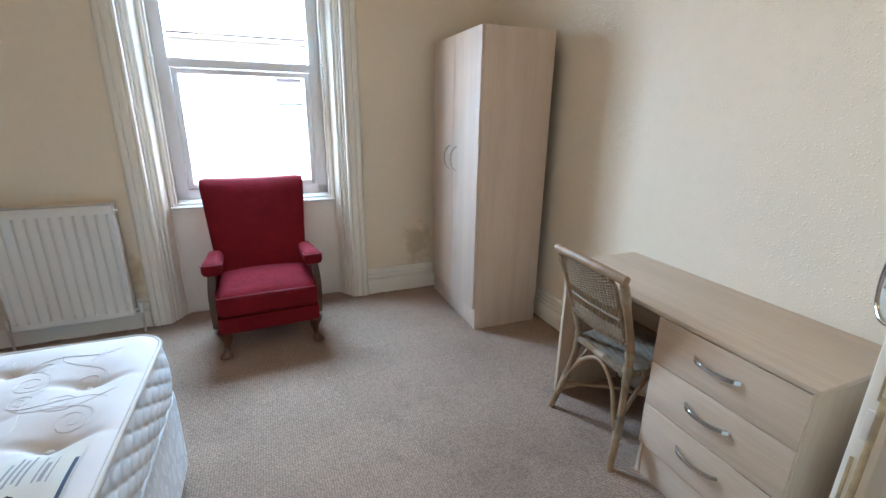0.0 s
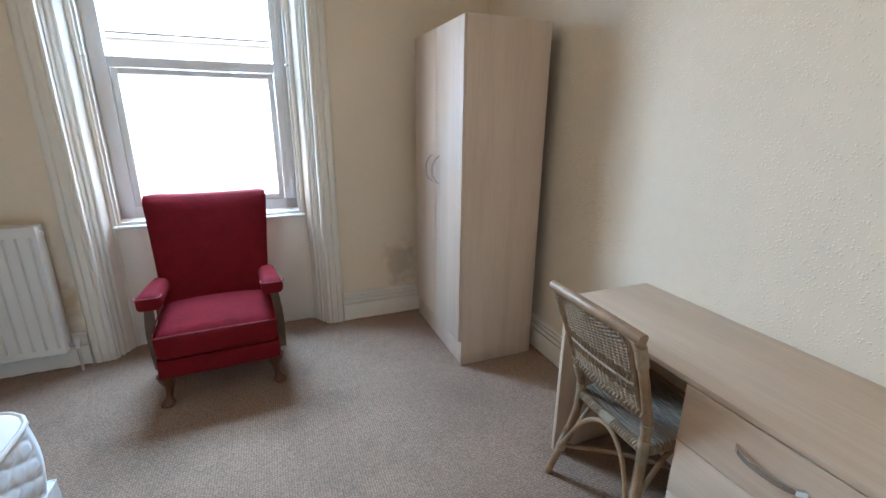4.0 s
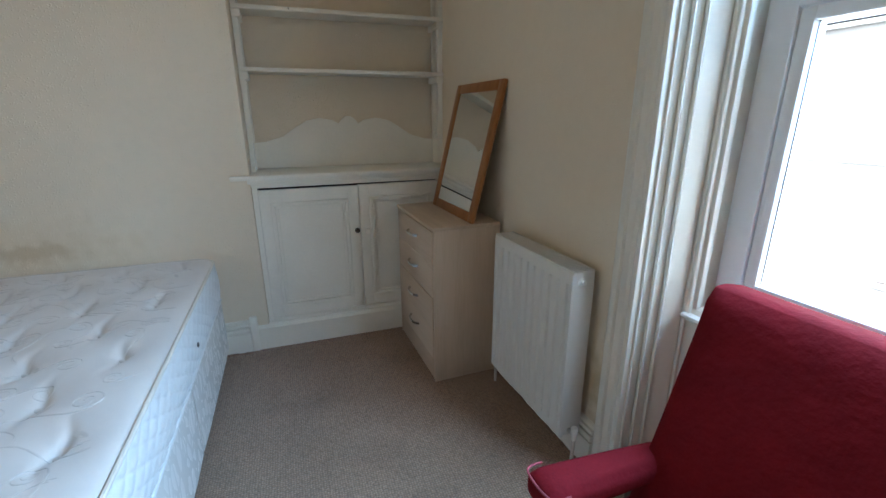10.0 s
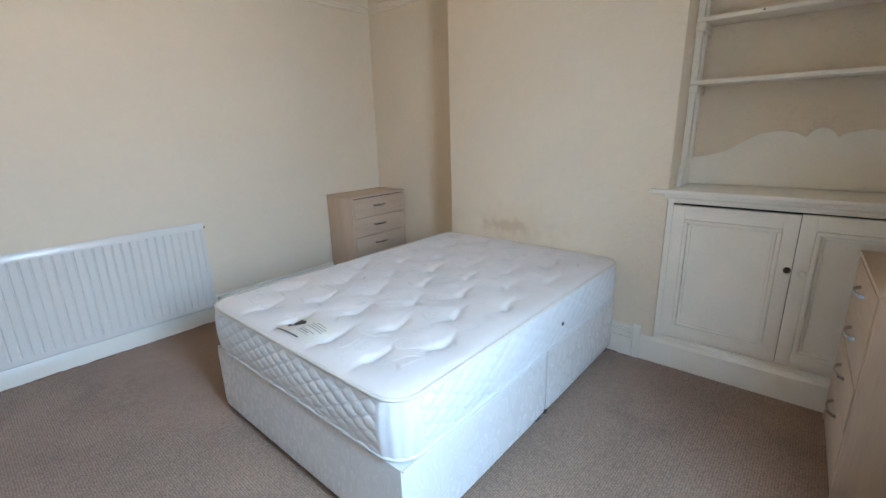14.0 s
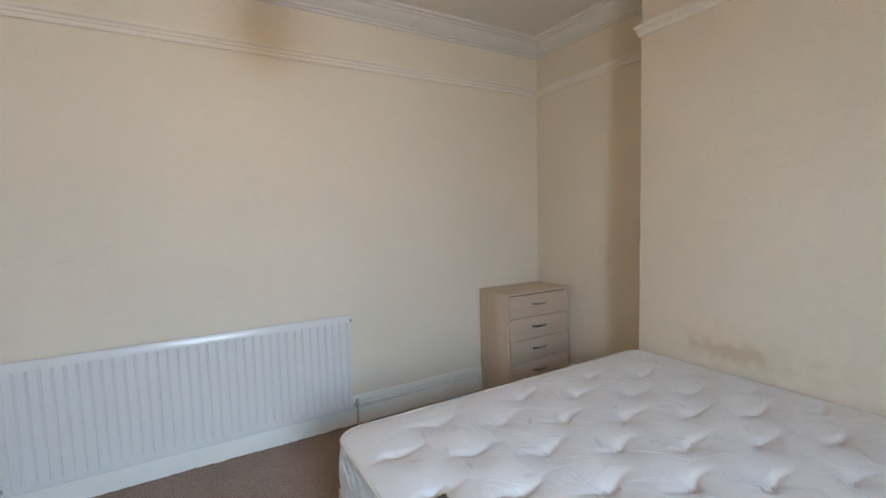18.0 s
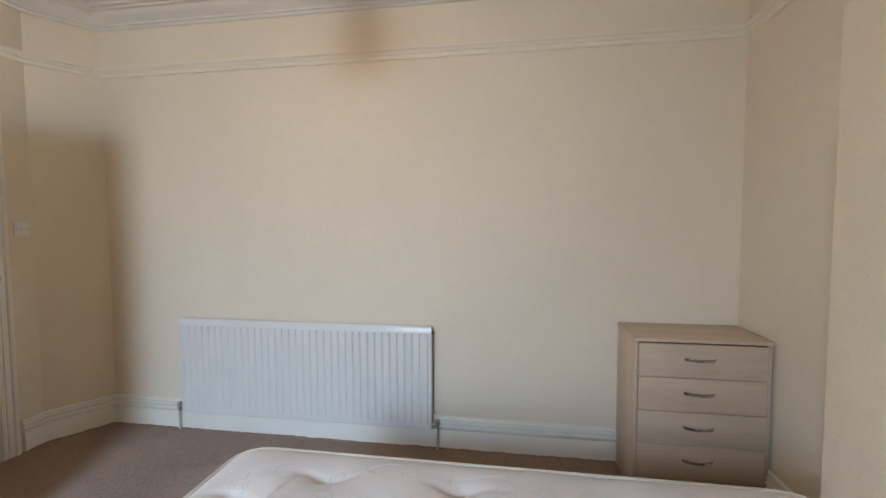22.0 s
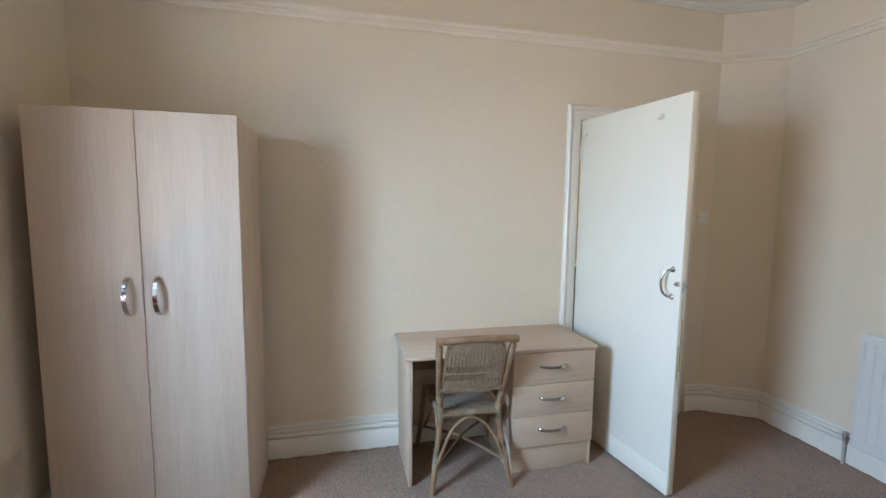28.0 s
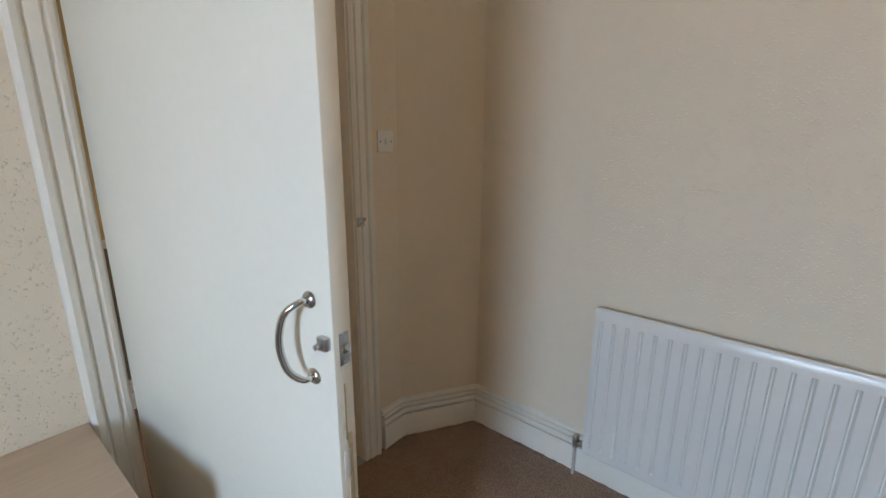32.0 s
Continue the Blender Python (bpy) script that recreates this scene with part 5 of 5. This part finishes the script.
for z in (0.388,):
    line = smooth_line([(-0.270, 0.36, z + 0.02), (-0.278, 0.1, z + 0.007), (-0.272, -0.022, z), (-0.250, -0.035, z), (0, -0.039, z + 0.004), (0.250, -0.035, z), (0.272, -0.022, z), (0.278, 0.1, z + 0.007), (0.270, 0.36, z + 0.02)], 6)
    part("piping", tube(line, 0.0038, 8), M_PIPING, chair, "worn pink piping")
back = rounded(-0.5, 0.5, -0.058, 0.058, 0.0, 1.0, 0.045, 14)
for v in back.verts:
    t = v.co.z
    half_w = 0.262 + 0.062 * t ** 1.2
    crownb = 0.022 * (1 - (2 * v.co.x) ** 2) * (1 - (2 * t - 1) ** 2)
    if v.co.y < 0:
        v.co.y -= crownb
    x = v.co.x * 2 * half_w
    wing = 0.018 * abs(v.co.x * 2) ** 3
    v.co = Vector((x, 0.345 + v.co.y * (1.0 - 0.15 * t) + 0.298 * t - wing, 0.315 + 0.645 * t + (0.010 * (2 * v.co.x) ** 2 if t > 0.9 else 0)))
part("backrest", back, M_RED, chair, "tall raked crimson backrest", angle=60)
for s in (-1, 1):
    arm = rounded(-0.052, 0.052, 0.0, 0.42, -0.076, 0.0, 0.030, 10, crown=0.012)
    for v in arm.verts:
        t = v.co.y / 0.42
        v.co = Vector((s * (0.280 - 0.014 * t) + v.co.x * (1.08 - 0.25 * t), 0.045 + v.co.y, 0.572 - 0.035 * t + v.co.z * (1.1 - 0.25 * t)))
    a = part("armrest", arm, M_RED, chair, "padded crimson armrest worn at the front")
    rim = smooth_line([(s * 0.280 - 0.057, 0.10, 0.558), (s * 0.280 - 0.051, 0.055, 0.560), (s * 0.280, 0.044, 0.561), (s * 0.280 + 0.051, 0.055, 0.560), (s * 0.280 + 0.057, 0.10, 0.558)], 6)
    part("piping", tube(rim, 0.0032, 8), M_PIPING, a)
    post = tube(smooth_line([(s * 0.288, 0.105, 0.500), (s * 0.300, 0.128, 0.34), (s * 0.306, 0.185, 0.125)], 5), [0.024 + 0.006 * math.sin(math.pi * k / 10) for k in range(11)], 4)
    part("arm_post", post, M_WORNWOOD, chair, "worn wooden arm support")
    rear = tube(smooth_line([(s * 0.290, 0.385, 0.50), (s * 0.300, 0.395, 0.25), (s * 0.318, 0.440, 0.0)], 6), [0.021] * 13, 4)
    part("rear_leg", rear, M_WALNUT, chair)
    leg = lathe([(0.020, 0.0), (0.031, 0.005), (0.034, 0.013), (0.029, 0.024), (0.017, 0.038), (0.0155, 0.062), (0.024, 0.098), (0.037, 0.128), (0.040, 0.160)], 16)
    for v in leg.verts:
        k = 1 - v.co.z / 0.156
        v.co.x += s * 0.012 * k * k - s * 0.010 * math.sin(math.pi * k)
        v.co.y += -0.016 * k * k + 0.012 * math.sin(math.pi * k)
    part("front_leg", moved(leg, Matrix.Translation((s * 0.258, 0.020, 0))), M_WALNUT, chair, "short turned and curved wooden leg")

# ---------- bed ----------
BX0, BX1, BY0, BY1 = -1.915, -0.030, 0.715, 2.062
bed = thing("divan_base", Matrix.Translation((BX0, BY0, 0)), "white damask two-part divan bed base on castors", "bed base")
for (x0, x1) in ((0.0, 0.898), (0.902, BX1 - BX0)):
    half = part("base_half", rounded(x0, x1 + (0.006 if x0 > 0 else 0.0), -0.010, BY1 - BY0 + 0.004, 0.042, 0.388, 0.016, 6), M_DIVAN, bed, "white damask covered half of the base")
    for y in (-0.010, BY1 - BY0 + 0.004):
        part("seam_piping", tube([(x0 + 0.015, y, 0.378), (x1 - 0.004, y, 0.378)], 0.0042, 8), M_BORDER, half)
    for y in (0.03, BY1 - BY0 - 0.028):
        for x in (x0 + 0.04, x1 - 0.04):
            cst = lathe([(0.0, -0.011), (0.021, -0.011), (0.0245, -0.006), (0.0245, 0.006), (0.021, 0.011), (0.0, 0.011)], 16)
            cs = part("castor", moved(cst, Matrix.Translation((x, y, 0.0246)) @ Matrix.Rotation(radians(90), 4, "X")), M_BLACK, half, "black castor")
            part("castor_fork", box(x - 0.012, x + 0.012, y - 0.015, y + 0.015, 0.034, 0.056, bevel=0.003), M_BLACK, cs)

MX0, MX1, MY0, MY1, MZ0, MZ1 = BX0 - 0.003, BX1 + 0.004, BY0 + 0.001, BY1 + 0.004, 0.390, 0.616
LX, LY, RC = (MX1 - MX0) / 2, (MY1 - MY0) / 2, 0.10
mattress = thing("mattress", Matrix.Translation(((MX0 + MX1) / 2, (MY0 + MY1) / 2, 0)), "white tufted mattress with scroll embroidery on the bare divan", "mattress")
TUFTS = []
for i in range(8):
    for j in range(5 if i % 2 == 0 else 4):
        TUFTS.append((-LX + 0.14 + i * (2 * LX - 0.28) / 7, -LY + 0.15 + (j + (0 if i % 2 == 0 else 0.5)) * (2 * LY - 0.30) / 4))
TU = np.array(TUFTS)


def top_height(x, y):
    """Height of the quilted top: pulled down at the tufts, each with a crease along the bed, falling at the rim."""
    dx, dy = x - TU[:, 0], y - TU[:, 1]
    r = np.hypot(dx, dy)
    bend = dy - 0.011 * np.sin(dx * 34 + TU[:, 0] * 5)
    pull = (0.010 * np.exp(-(r / 0.026) ** 2) + 0.019 * np.exp(-(r / 0.085) ** 2) + 0.013 * np.exp(-(dx / 0.090) ** 2 - (bend / 0.015) ** 2)).sum()
    edge = min(LX - abs(x), LY - abs(y))
    rim = 0.020 * math.exp(-max(0.0, edge) / 0.035)
    return MZ1 + 0.026 - pull - rim + 0.004 * noise.noise(Vector((x * 5, y * 5, 0)))


def round_corner(x, y, a, b, r):
    qx, qy = abs(x) - (a - r), abs(y) - (b - r)
    if qx > 0 and qy > 0:
        k = max(qx, qy) / math.hypot(qx, qy)
        return math.copysign(a - r + qx * k, x), math.copysign(b - r + qy * k, y)
    return x, y


nx, ny = 172, 156
bm = bmesh.new()
grid = []
for j in range(ny + 1):
    row = []
    for i in range(nx + 1):
        gx, gy = -LX + 2 * LX * i / nx, -LY + 2 * LY * j / ny
        px, py = round_corner(gx, gy, LX, LY, RC)
        row.append(bm.verts.new((px, py, top_height(gx, gy))))
    grid.append(row)
for j in range(ny):
    for i in range(nx):
        bm.faces.new((grid[j][i], grid[j][i + 1], grid[j + 1][i + 1], grid[j + 1][i]))
part("top_panel", bm, M_MATTRESS, mattress, "tufted white damask top", angle=80)


def rim_point(s, grow=0.0):
    """A point and outward normal along the rounded outline; s in metres."""
    a, b, r = LX - RC, LY - RC, RC
    arc = r * math.pi / 2
    legs = ((2 * b, Vector((LX, -b)), Vector((0, 1)), Vector((1, 0))), (2 * a, Vector((a, LY)), Vector((-1, 0)), Vector((0, 1))), (2 * b, Vector((-LX, b)), Vector((0, -1)), Vector((-1, 0))), (2 * a, Vector((-a, -LY)), Vector((1, 0)), Vector((0, -1))))
    corners = (Vector((a, b)), Vector((-a, b)), Vector((-a, -b)), Vector((a, -b)))
    for k in range(4):
        length, p0, d, nrm = legs[k]
        if s <= length:
            return p0 + d * s + nrm * grow, nrm
        s -= length
        if s <= arc:
            t = s / arc * math.pi / 2 + k * math.pi / 2
            nrm = Vector((math.cos(t), math.sin(t)))
            return corners[k] + nrm * (r + grow), nrm
        s -= arc
    return legs[0][1] + legs[0][3] * grow, legs[0][3]


AROUND = 4 * (LX - RC) + 4 * (LY - RC) + 2 * math.pi * RC
cols, rows_ = 1240, 60
bm = bmesh.new()
rings = []
for q in range(rows_ + 1):
    z = MZ0 + (MZ1 + 0.002 - MZ0) * q / rows_
    ring = []
    for c in range(cols):
        s = AROUND * c / cols
        belly = 0.012 * math.sin(math.pi * q / rows_)
        # wavy stitch lines, each row against the next, closing on staggered ovals
        v, wave = (z - MZ0) / 0.0285, 0.36 * math.sin(math.tau * s / 0.105)
        k = max(i for i in range(-2, 12) if i + (wave if i % 2 == 0 else -wave) <= v)
        at, gap = k + (wave if k % 2 == 0 else -wave), 1 + (-2 * wave if k % 2 == 0 else 2 * wave)
        p, nrm = rim_point(s)
        flat = max(abs(nrm.x), abs(nrm.y)) > 0.999
        quilt = 0.0062 * min(1.0, gap / 1.3) * math.sin(math.pi * min(1.0, max(0.0, (v - at) / gap))) ** 0.45 * min(1, q / 3, (rows_ - q) / 3)
        if not flat:
            # plain gathered corner
            quilt = 0.0011 * (1 + math.sin(s / 0.020 * math.tau / 2)) * min(1, q / 3, (rows_ - q) / 3) + 0.003
        p = p + nrm * (belly + quilt)
        ring.append(bm.verts.new((p.x, p.y, z)))
    rings.append(ring)
for a, b in zip(rings, rings[1:]):
    for c in range(cols):
        bm.faces.new((a[c], a[(c + 1) % cols], b[(c + 1) % cols], b[c]))
part("side_border", bm, M_BORDER, mattress, "white diamond-quilted side border", angle=80)
for z in (MZ1 + 0.004, MZ0 + 0.010):
    loop = [(*rim_point(AROUND * c / 160, 0.004)[0], z) for c in range(160)]
    part("piping", tube(loop, 0.0075, 8, closed=True), M_MPIPE if z > 0.6 else M_BORDER, mattress, "beige corded piping" if z > 0.6 else "white corded piping")
for (x, y) in TUFTS:
    part("tuft", moved(lathe([(0.0, 0.006), (0.008, 0.004), (0.011, 0.0), (0.008, -0.003)], 10), Matrix.Translation((x, y, top_height(x, y) + 0.001))), M_MATTRESS, mattress, "sunken thread tuft")
rng = random.Random(7)
bm = bmesh.new()


def lay(points, r):
    pts = [(x, y, top_height(x, y) + 0.0002) for x, y in points if abs(x) < LX - 0.045 and abs(y) < LY - 0.045]
    if len(pts) > 6:
        tube(pts, r, 4, bm=bm)


for gi in range(13):
    for gj in range(10):
        cx = -LX + 0.08 + (gi + 0.25 + 0.5 * rng.random()) * (2 * LX - 0.16) / 13
        cy = -LY + 0.08 + (gj + 0.25 + 0.5 * rng.random()) * (2 * LY - 0.16) / 10
        turn, sgn, size = rng.uniform(0, math.tau), rng.choice((-1, 1)), rng.uniform(0.026, 0.046)
        if rng.random() < 0.3:
            # a small pointed leaf
            ca, sa, half = math.cos(turn), math.sin(turn), rng.uniform(0.024, 0.034)
            ring = []
            for i in range(14):
                a = i * math.tau / 14
                u, w = half * math.cos(a), 0.0085 * math.sin(a) * abs(math.sin(a)) ** 0.5
                x, y = cx + u * ca - w * sa, cy + u * sa + w * ca
                ring.append(bm.verts.new((x, y, top_height(x, y) + 0.0008)))
            bm.faces.new(ring)
            continue
        pts = []
        for i in range(30):
            a = i / 29 * 3.5 * math.pi
            r = 0.004 + (size - 0.004) * (i / 29) ** 0.8
            pts.append((cx + r * math.cos(turn + sgn * a), cy + r * math.sin(turn + sgn * a)))
        way = math.atan2(pts[-1][1] - pts[-2][1], pts[-1][0] - pts[-2][0])
        x, y = pts[-1]
        for i in range(18):
            way += sgn * (0.24 - 0.030 * i) * 0.9
            x, y = x + 0.012 * math.cos(way), y + 0.012 * math.sin(way)
            pts.append((x, y))
        lay(pts, 0.0006)
        lay([(cx + (x - cx) * 1.07, cy + (y - cy) * 1.07) for x, y in pts[14:]], 0.0005)
tagged(part("embroidery", bm, M_THREAD, mattress, "thin beige scroll embroidery"), kind="stuff")
for (x, y, out) in ((-0.135, LY, 1), (0.55, -LY, -1)):
    vent = moved(lathe([(0.004, 0.004), (0.009, 0.004), (0.011, 0.0)], 12), Matrix.Translation((x, y + out * 0.024, 0.500)) @ Matrix.Rotation(radians(-90 * out), 4, "X"))
    part("air_vent", vent, M_BRONZE, mattress, "small dark ventilation eyelet")
# printed label sewn on the foot end
LBX, LBY, LBW, LBL = 0.825, -0.015, 0.150, 0.255


def on_top(u, v, up):
    x, y = LBX - u, LBY + v
    return Vector((x, y, max(top_height(x, y), MZ1 - 0.012) + up))


def patch(u0, u1, v0, v1, up, n=6):
    bm = bmesh.new()
    g = [[bm.verts.new(on_top(u0 + (u1 - u0) * i / n, v0 + (v1 - v0) * j / n, up)) for i in range(n + 1)] for j in range(n + 1)]
    for j in range(n):
        for i in range(n):
            bm.faces.new((g[j][i], g[j][i + 1], g[j + 1][i + 1], g[j + 1][i]))
    return bm


label = part("label", patch(-LBW / 2, LBW / 2, -LBL / 2, LBL / 2, 0.004, 10), M_PAPER, mattress, "cream printed paper label")
bm = bmesh.new()
ring = []
for k in range(28):
    a = k * math.tau / 28
    r = 1 + 0.16 * math.sin(3 * a + 0.5) + 0.08 * math.sin(7 * a)
    ring.append(bm.verts.new(on_top(0.012 + 0.036 * r * math.sin(a), -0.070 + 0.040 * r * math.cos(a), 0.0052)))
bm.faces.new(ring)
part("printed_picture", bm, M_INK, label, "black printed picture")
part("printed_strip", patch(-0.072, -0.064, -0.11, 0.06, 0.0052, 6), M_NAVY, label, "dark blue printed strip")
for (u0, u1, v0, v1) in ((-0.034, -0.031, -0.005, 0.075), (-0.024, -0.016, 0.0, 0.060), (-0.010, -0.006, 0.0, 0.085), (0.014, 0.019, 0.0, 0.10), (0.026, 0.031, 0.01, 0.09), (0.038, 0.043, 0.0, 0.10), (0.050, 0.055, 0.02, 0.08)):
    part("printed_line", patch(u0, u1, v0, v1, 0.0052, 4), M_GREYINK, label)

# ---------- pendant lamp ----------
lamp = thing("pendant_lamp", Matrix.Translation((0.033, 0.830, 0)), "lit tiered cream plastic pendant lamp", "ceiling lamp")
for k, (r, z0, z1) in enumerate(((0.101, 2.262, 2.312), (0.127, 2.303, 2.356), (0.152, 2.346, 2.412), (0.140, 2.404, 2.490))):
    prof = [(r * 0.86, z0), (r * 0.97, z0 + 0.010), (r, (z0 + z1) / 2), (r * 0.97, z1 - 0.008), (r * 0.86, z1), (r * 0.82, z1 - 0.004), (r * 0.93, (z0 + z1) / 2), (r * 0.82, z0 + 0.004)]
    bm = lathe(prof + [prof[0]], 40)
    part("shade_tier", bm, M_SHADE_LOW if k < 2 else M_SHADE_UP, lamp, "glowing ring of the shade")
for (r0, r1, z) in ((0.094, 0.118, 2.304), (0.119, 0.142, 2.347), (0.132, 0.146, 2.405)):
    part("tier_gap", lathe([(r0, z), (r1, z - 0.002), (r1, z + 0.004), (r0, z + 0.006), (r0, z)], 32), M_SHADE_GAP, lamp, "yellowish gap between two tiers")
part("diffuser", lathe([(0.0, 2.259), (0.056, 2.261), (0.087, 2.269), (0.087, 2.273), (0.0, 2.265)], 32), M_SHADE_LOW, lamp)
part("cap", lathe([(0.0, 2.502), (0.03, 2.502), (0.119, 2.486), (0.119, 2.480), (0.0, 2.494)], 32), M_SHADE_UP, lamp)
part("lamp_holder", lathe([(0.0, 2.50), (0.018, 2.50), (0.018, 2.54), (0.006, 2.55), (0.0, 2.55)], 16), M_PLASTIC, lamp)
part("flex", tube([(0, 0, 2.54), (0, 0, CEIL - 0.02)], 0.0035, 8), M_PLASTIC, lamp)
part("ceiling_rose", lathe([(0.0, CEIL - 0.032), (0.02, CEIL - 0.030), (0.042, CEIL - 0.014), (0.045, CEIL)], 24), M_PLASTIC, lamp)

# small ridges of lifted paper on the south wall
rip = thing("paper_crease", Matrix.Translation((1.01, SOUTH, 1.285)), "lifted crease in the painted wallpaper", "crease", kind="structure")
for (x0, x1, z, r) in ((-0.075, 0.03, 0.0, 0.004), (-0.02, 0.055, -0.013, 0.003), (-0.06, -0.01, 0.022, 0.0025)):
    line = smooth_line([(x0, 0, z), ((x0 + x1) / 2, 0.002, z + 0.005), (x1, 0, z + 0.001)], 5)
    part("ridge", tube(line, [r * math.sin(math.pi * (i + 0.2) / (len(line) - 0.6)) + 0.0005 for i in range(len(line))], 8), M_SOUTH, rip)

# ---------- the street outside ----------
bm = bmesh.new()
vs = [bm.verts.new(p) for p in ((-300, -200, -5.0), (300, -200, -5.0), (300, 400, -5.0), (-300, 400, -5.0))]
bm.faces.new(vs)
solid("ground", bm, M_ASPHALT, "grey asphalt street", "street", "structure", smooth=False)
house = thing("house", Matrix.Translation((0, 15.0, 0)), "pale sunlit stone terrace across the street", "house")
HOLES = [(x - 0.41, x + 0.41, 0.95, 2.46) for x in (-15.6, -10.0, -4.43, 1.15, 6.7, 12.2)]
HOLES += [(x - 0.36, x + 0.36, -2.35, -0.75) for x in (-15.6, -13.8, -10.0, -8.2, -4.49, -2.67, -0.85, 1.1, 2.9, 6.7, 8.5)]
xs = sorted({-30.0, 26.0, *[h[0] for h in HOLES], *[h[1] for h in HOLES]})
zs = [-5.0, -2.35, -0.75, 0.95, 2.46, 3.4]
bm = bmesh.new()
for x0, x1 in zip(xs, xs[1:]):
    for z0, z1 in zip(zs, zs[1:]):
        if not any(h[0] <= x0 + 1e-6 and x1 <= h[1] + 1e-6 and h[2] <= z0 + 1e-6 and z1 <= h[3] + 1e-6 for h in HOLES):
            box(x0, x1, 0, 0.4, z0, z1, bm=bm)
part("wall", bm, M_STONE, house, smooth=False)
part("string_course", box(-30, 26, -0.06, 0.02, 0.28, 0.42), M_STONE, house)
part("gutter", box(-30, 26, -0.16, -0.02, 3.27, 3.38, bevel=0.02), M_FARTRIM, house)
bm = bmesh.new()
vs = [bm.verts.new(p) for p in ((-30, -0.2, 3.4), (26, -0.2, 3.4), (26, 4.5, 3.9), (-30, 4.5, 3.9), (-30, 9, 3.4), (26, 9, 3.4))]
bm.faces.new((vs[0], vs[1], vs[2], vs[3]))
bm.faces.new((vs[3], vs[2], vs[5], vs[4]))
part("roof", bm, M_SLATE, house, smooth=False)
for (x0, x1, z0, z1) in HOLES:
    up = z0 > 0
    wdw = part("window", box(x0, x1, 0.16, 0.20, z0, z1), M_FARGLASS, house, "dark sash window")
    part("meeting_rail", box(x0, x1, 0.10, 0.17, (z0 + z1) / 2 - 0.05, (z0 + z1) / 2 + 0.05), M_FARTRIM, wdw)
    for x in (x0, x1 - 0.06):
        part("stile", box(x, x + 0.06, 0.102, 0.168, z0, z1), M_FARTRIM, wdw)
    part("sill", box(x0 - 0.08, x1 + 0.08, -0.08, 0.12, z0 - 0.10, z0), M_STONE, wdw)
    # folded sheet: a half curtain over the lower sash above; below, nearly all of the window, painted sky reflection
    bm = bmesh.new()
    n, top, foot = 28, (z0 + z1) / 2 - 0.06 if up else z1 - 0.04, z0 + (0.30 if up else 0.02)
    lo = [bm.verts.new((x0 + 0.06 + (x1 - x0 - 0.12) * k / n, 0.150 + 0.008 * math.sin(k * 1.7), foot)) for k in range(n + 1)]
    hi = [bm.verts.new((v.co.x, v.co.y, top)) for v in lo]
    for k in range(n):
        bm.faces.new((lo[k], lo[k + 1], hi[k + 1], hi[k]))
    part("pane_sheet", bm, M_BLIND if up else M_SKYPANE, wdw, "pale blue-grey half curtain" if up else "pale sheet painted as sky reflected in the glass")
    if not up:
        for f in (0.36, 0.68):
            x = x0 + (x1 - x0) * f
            part("mullion", box(x - 0.03, x + 0.03, 0.10, 0.165, z0, (z0 + z1) / 2), M_FARTRIM, wdw)
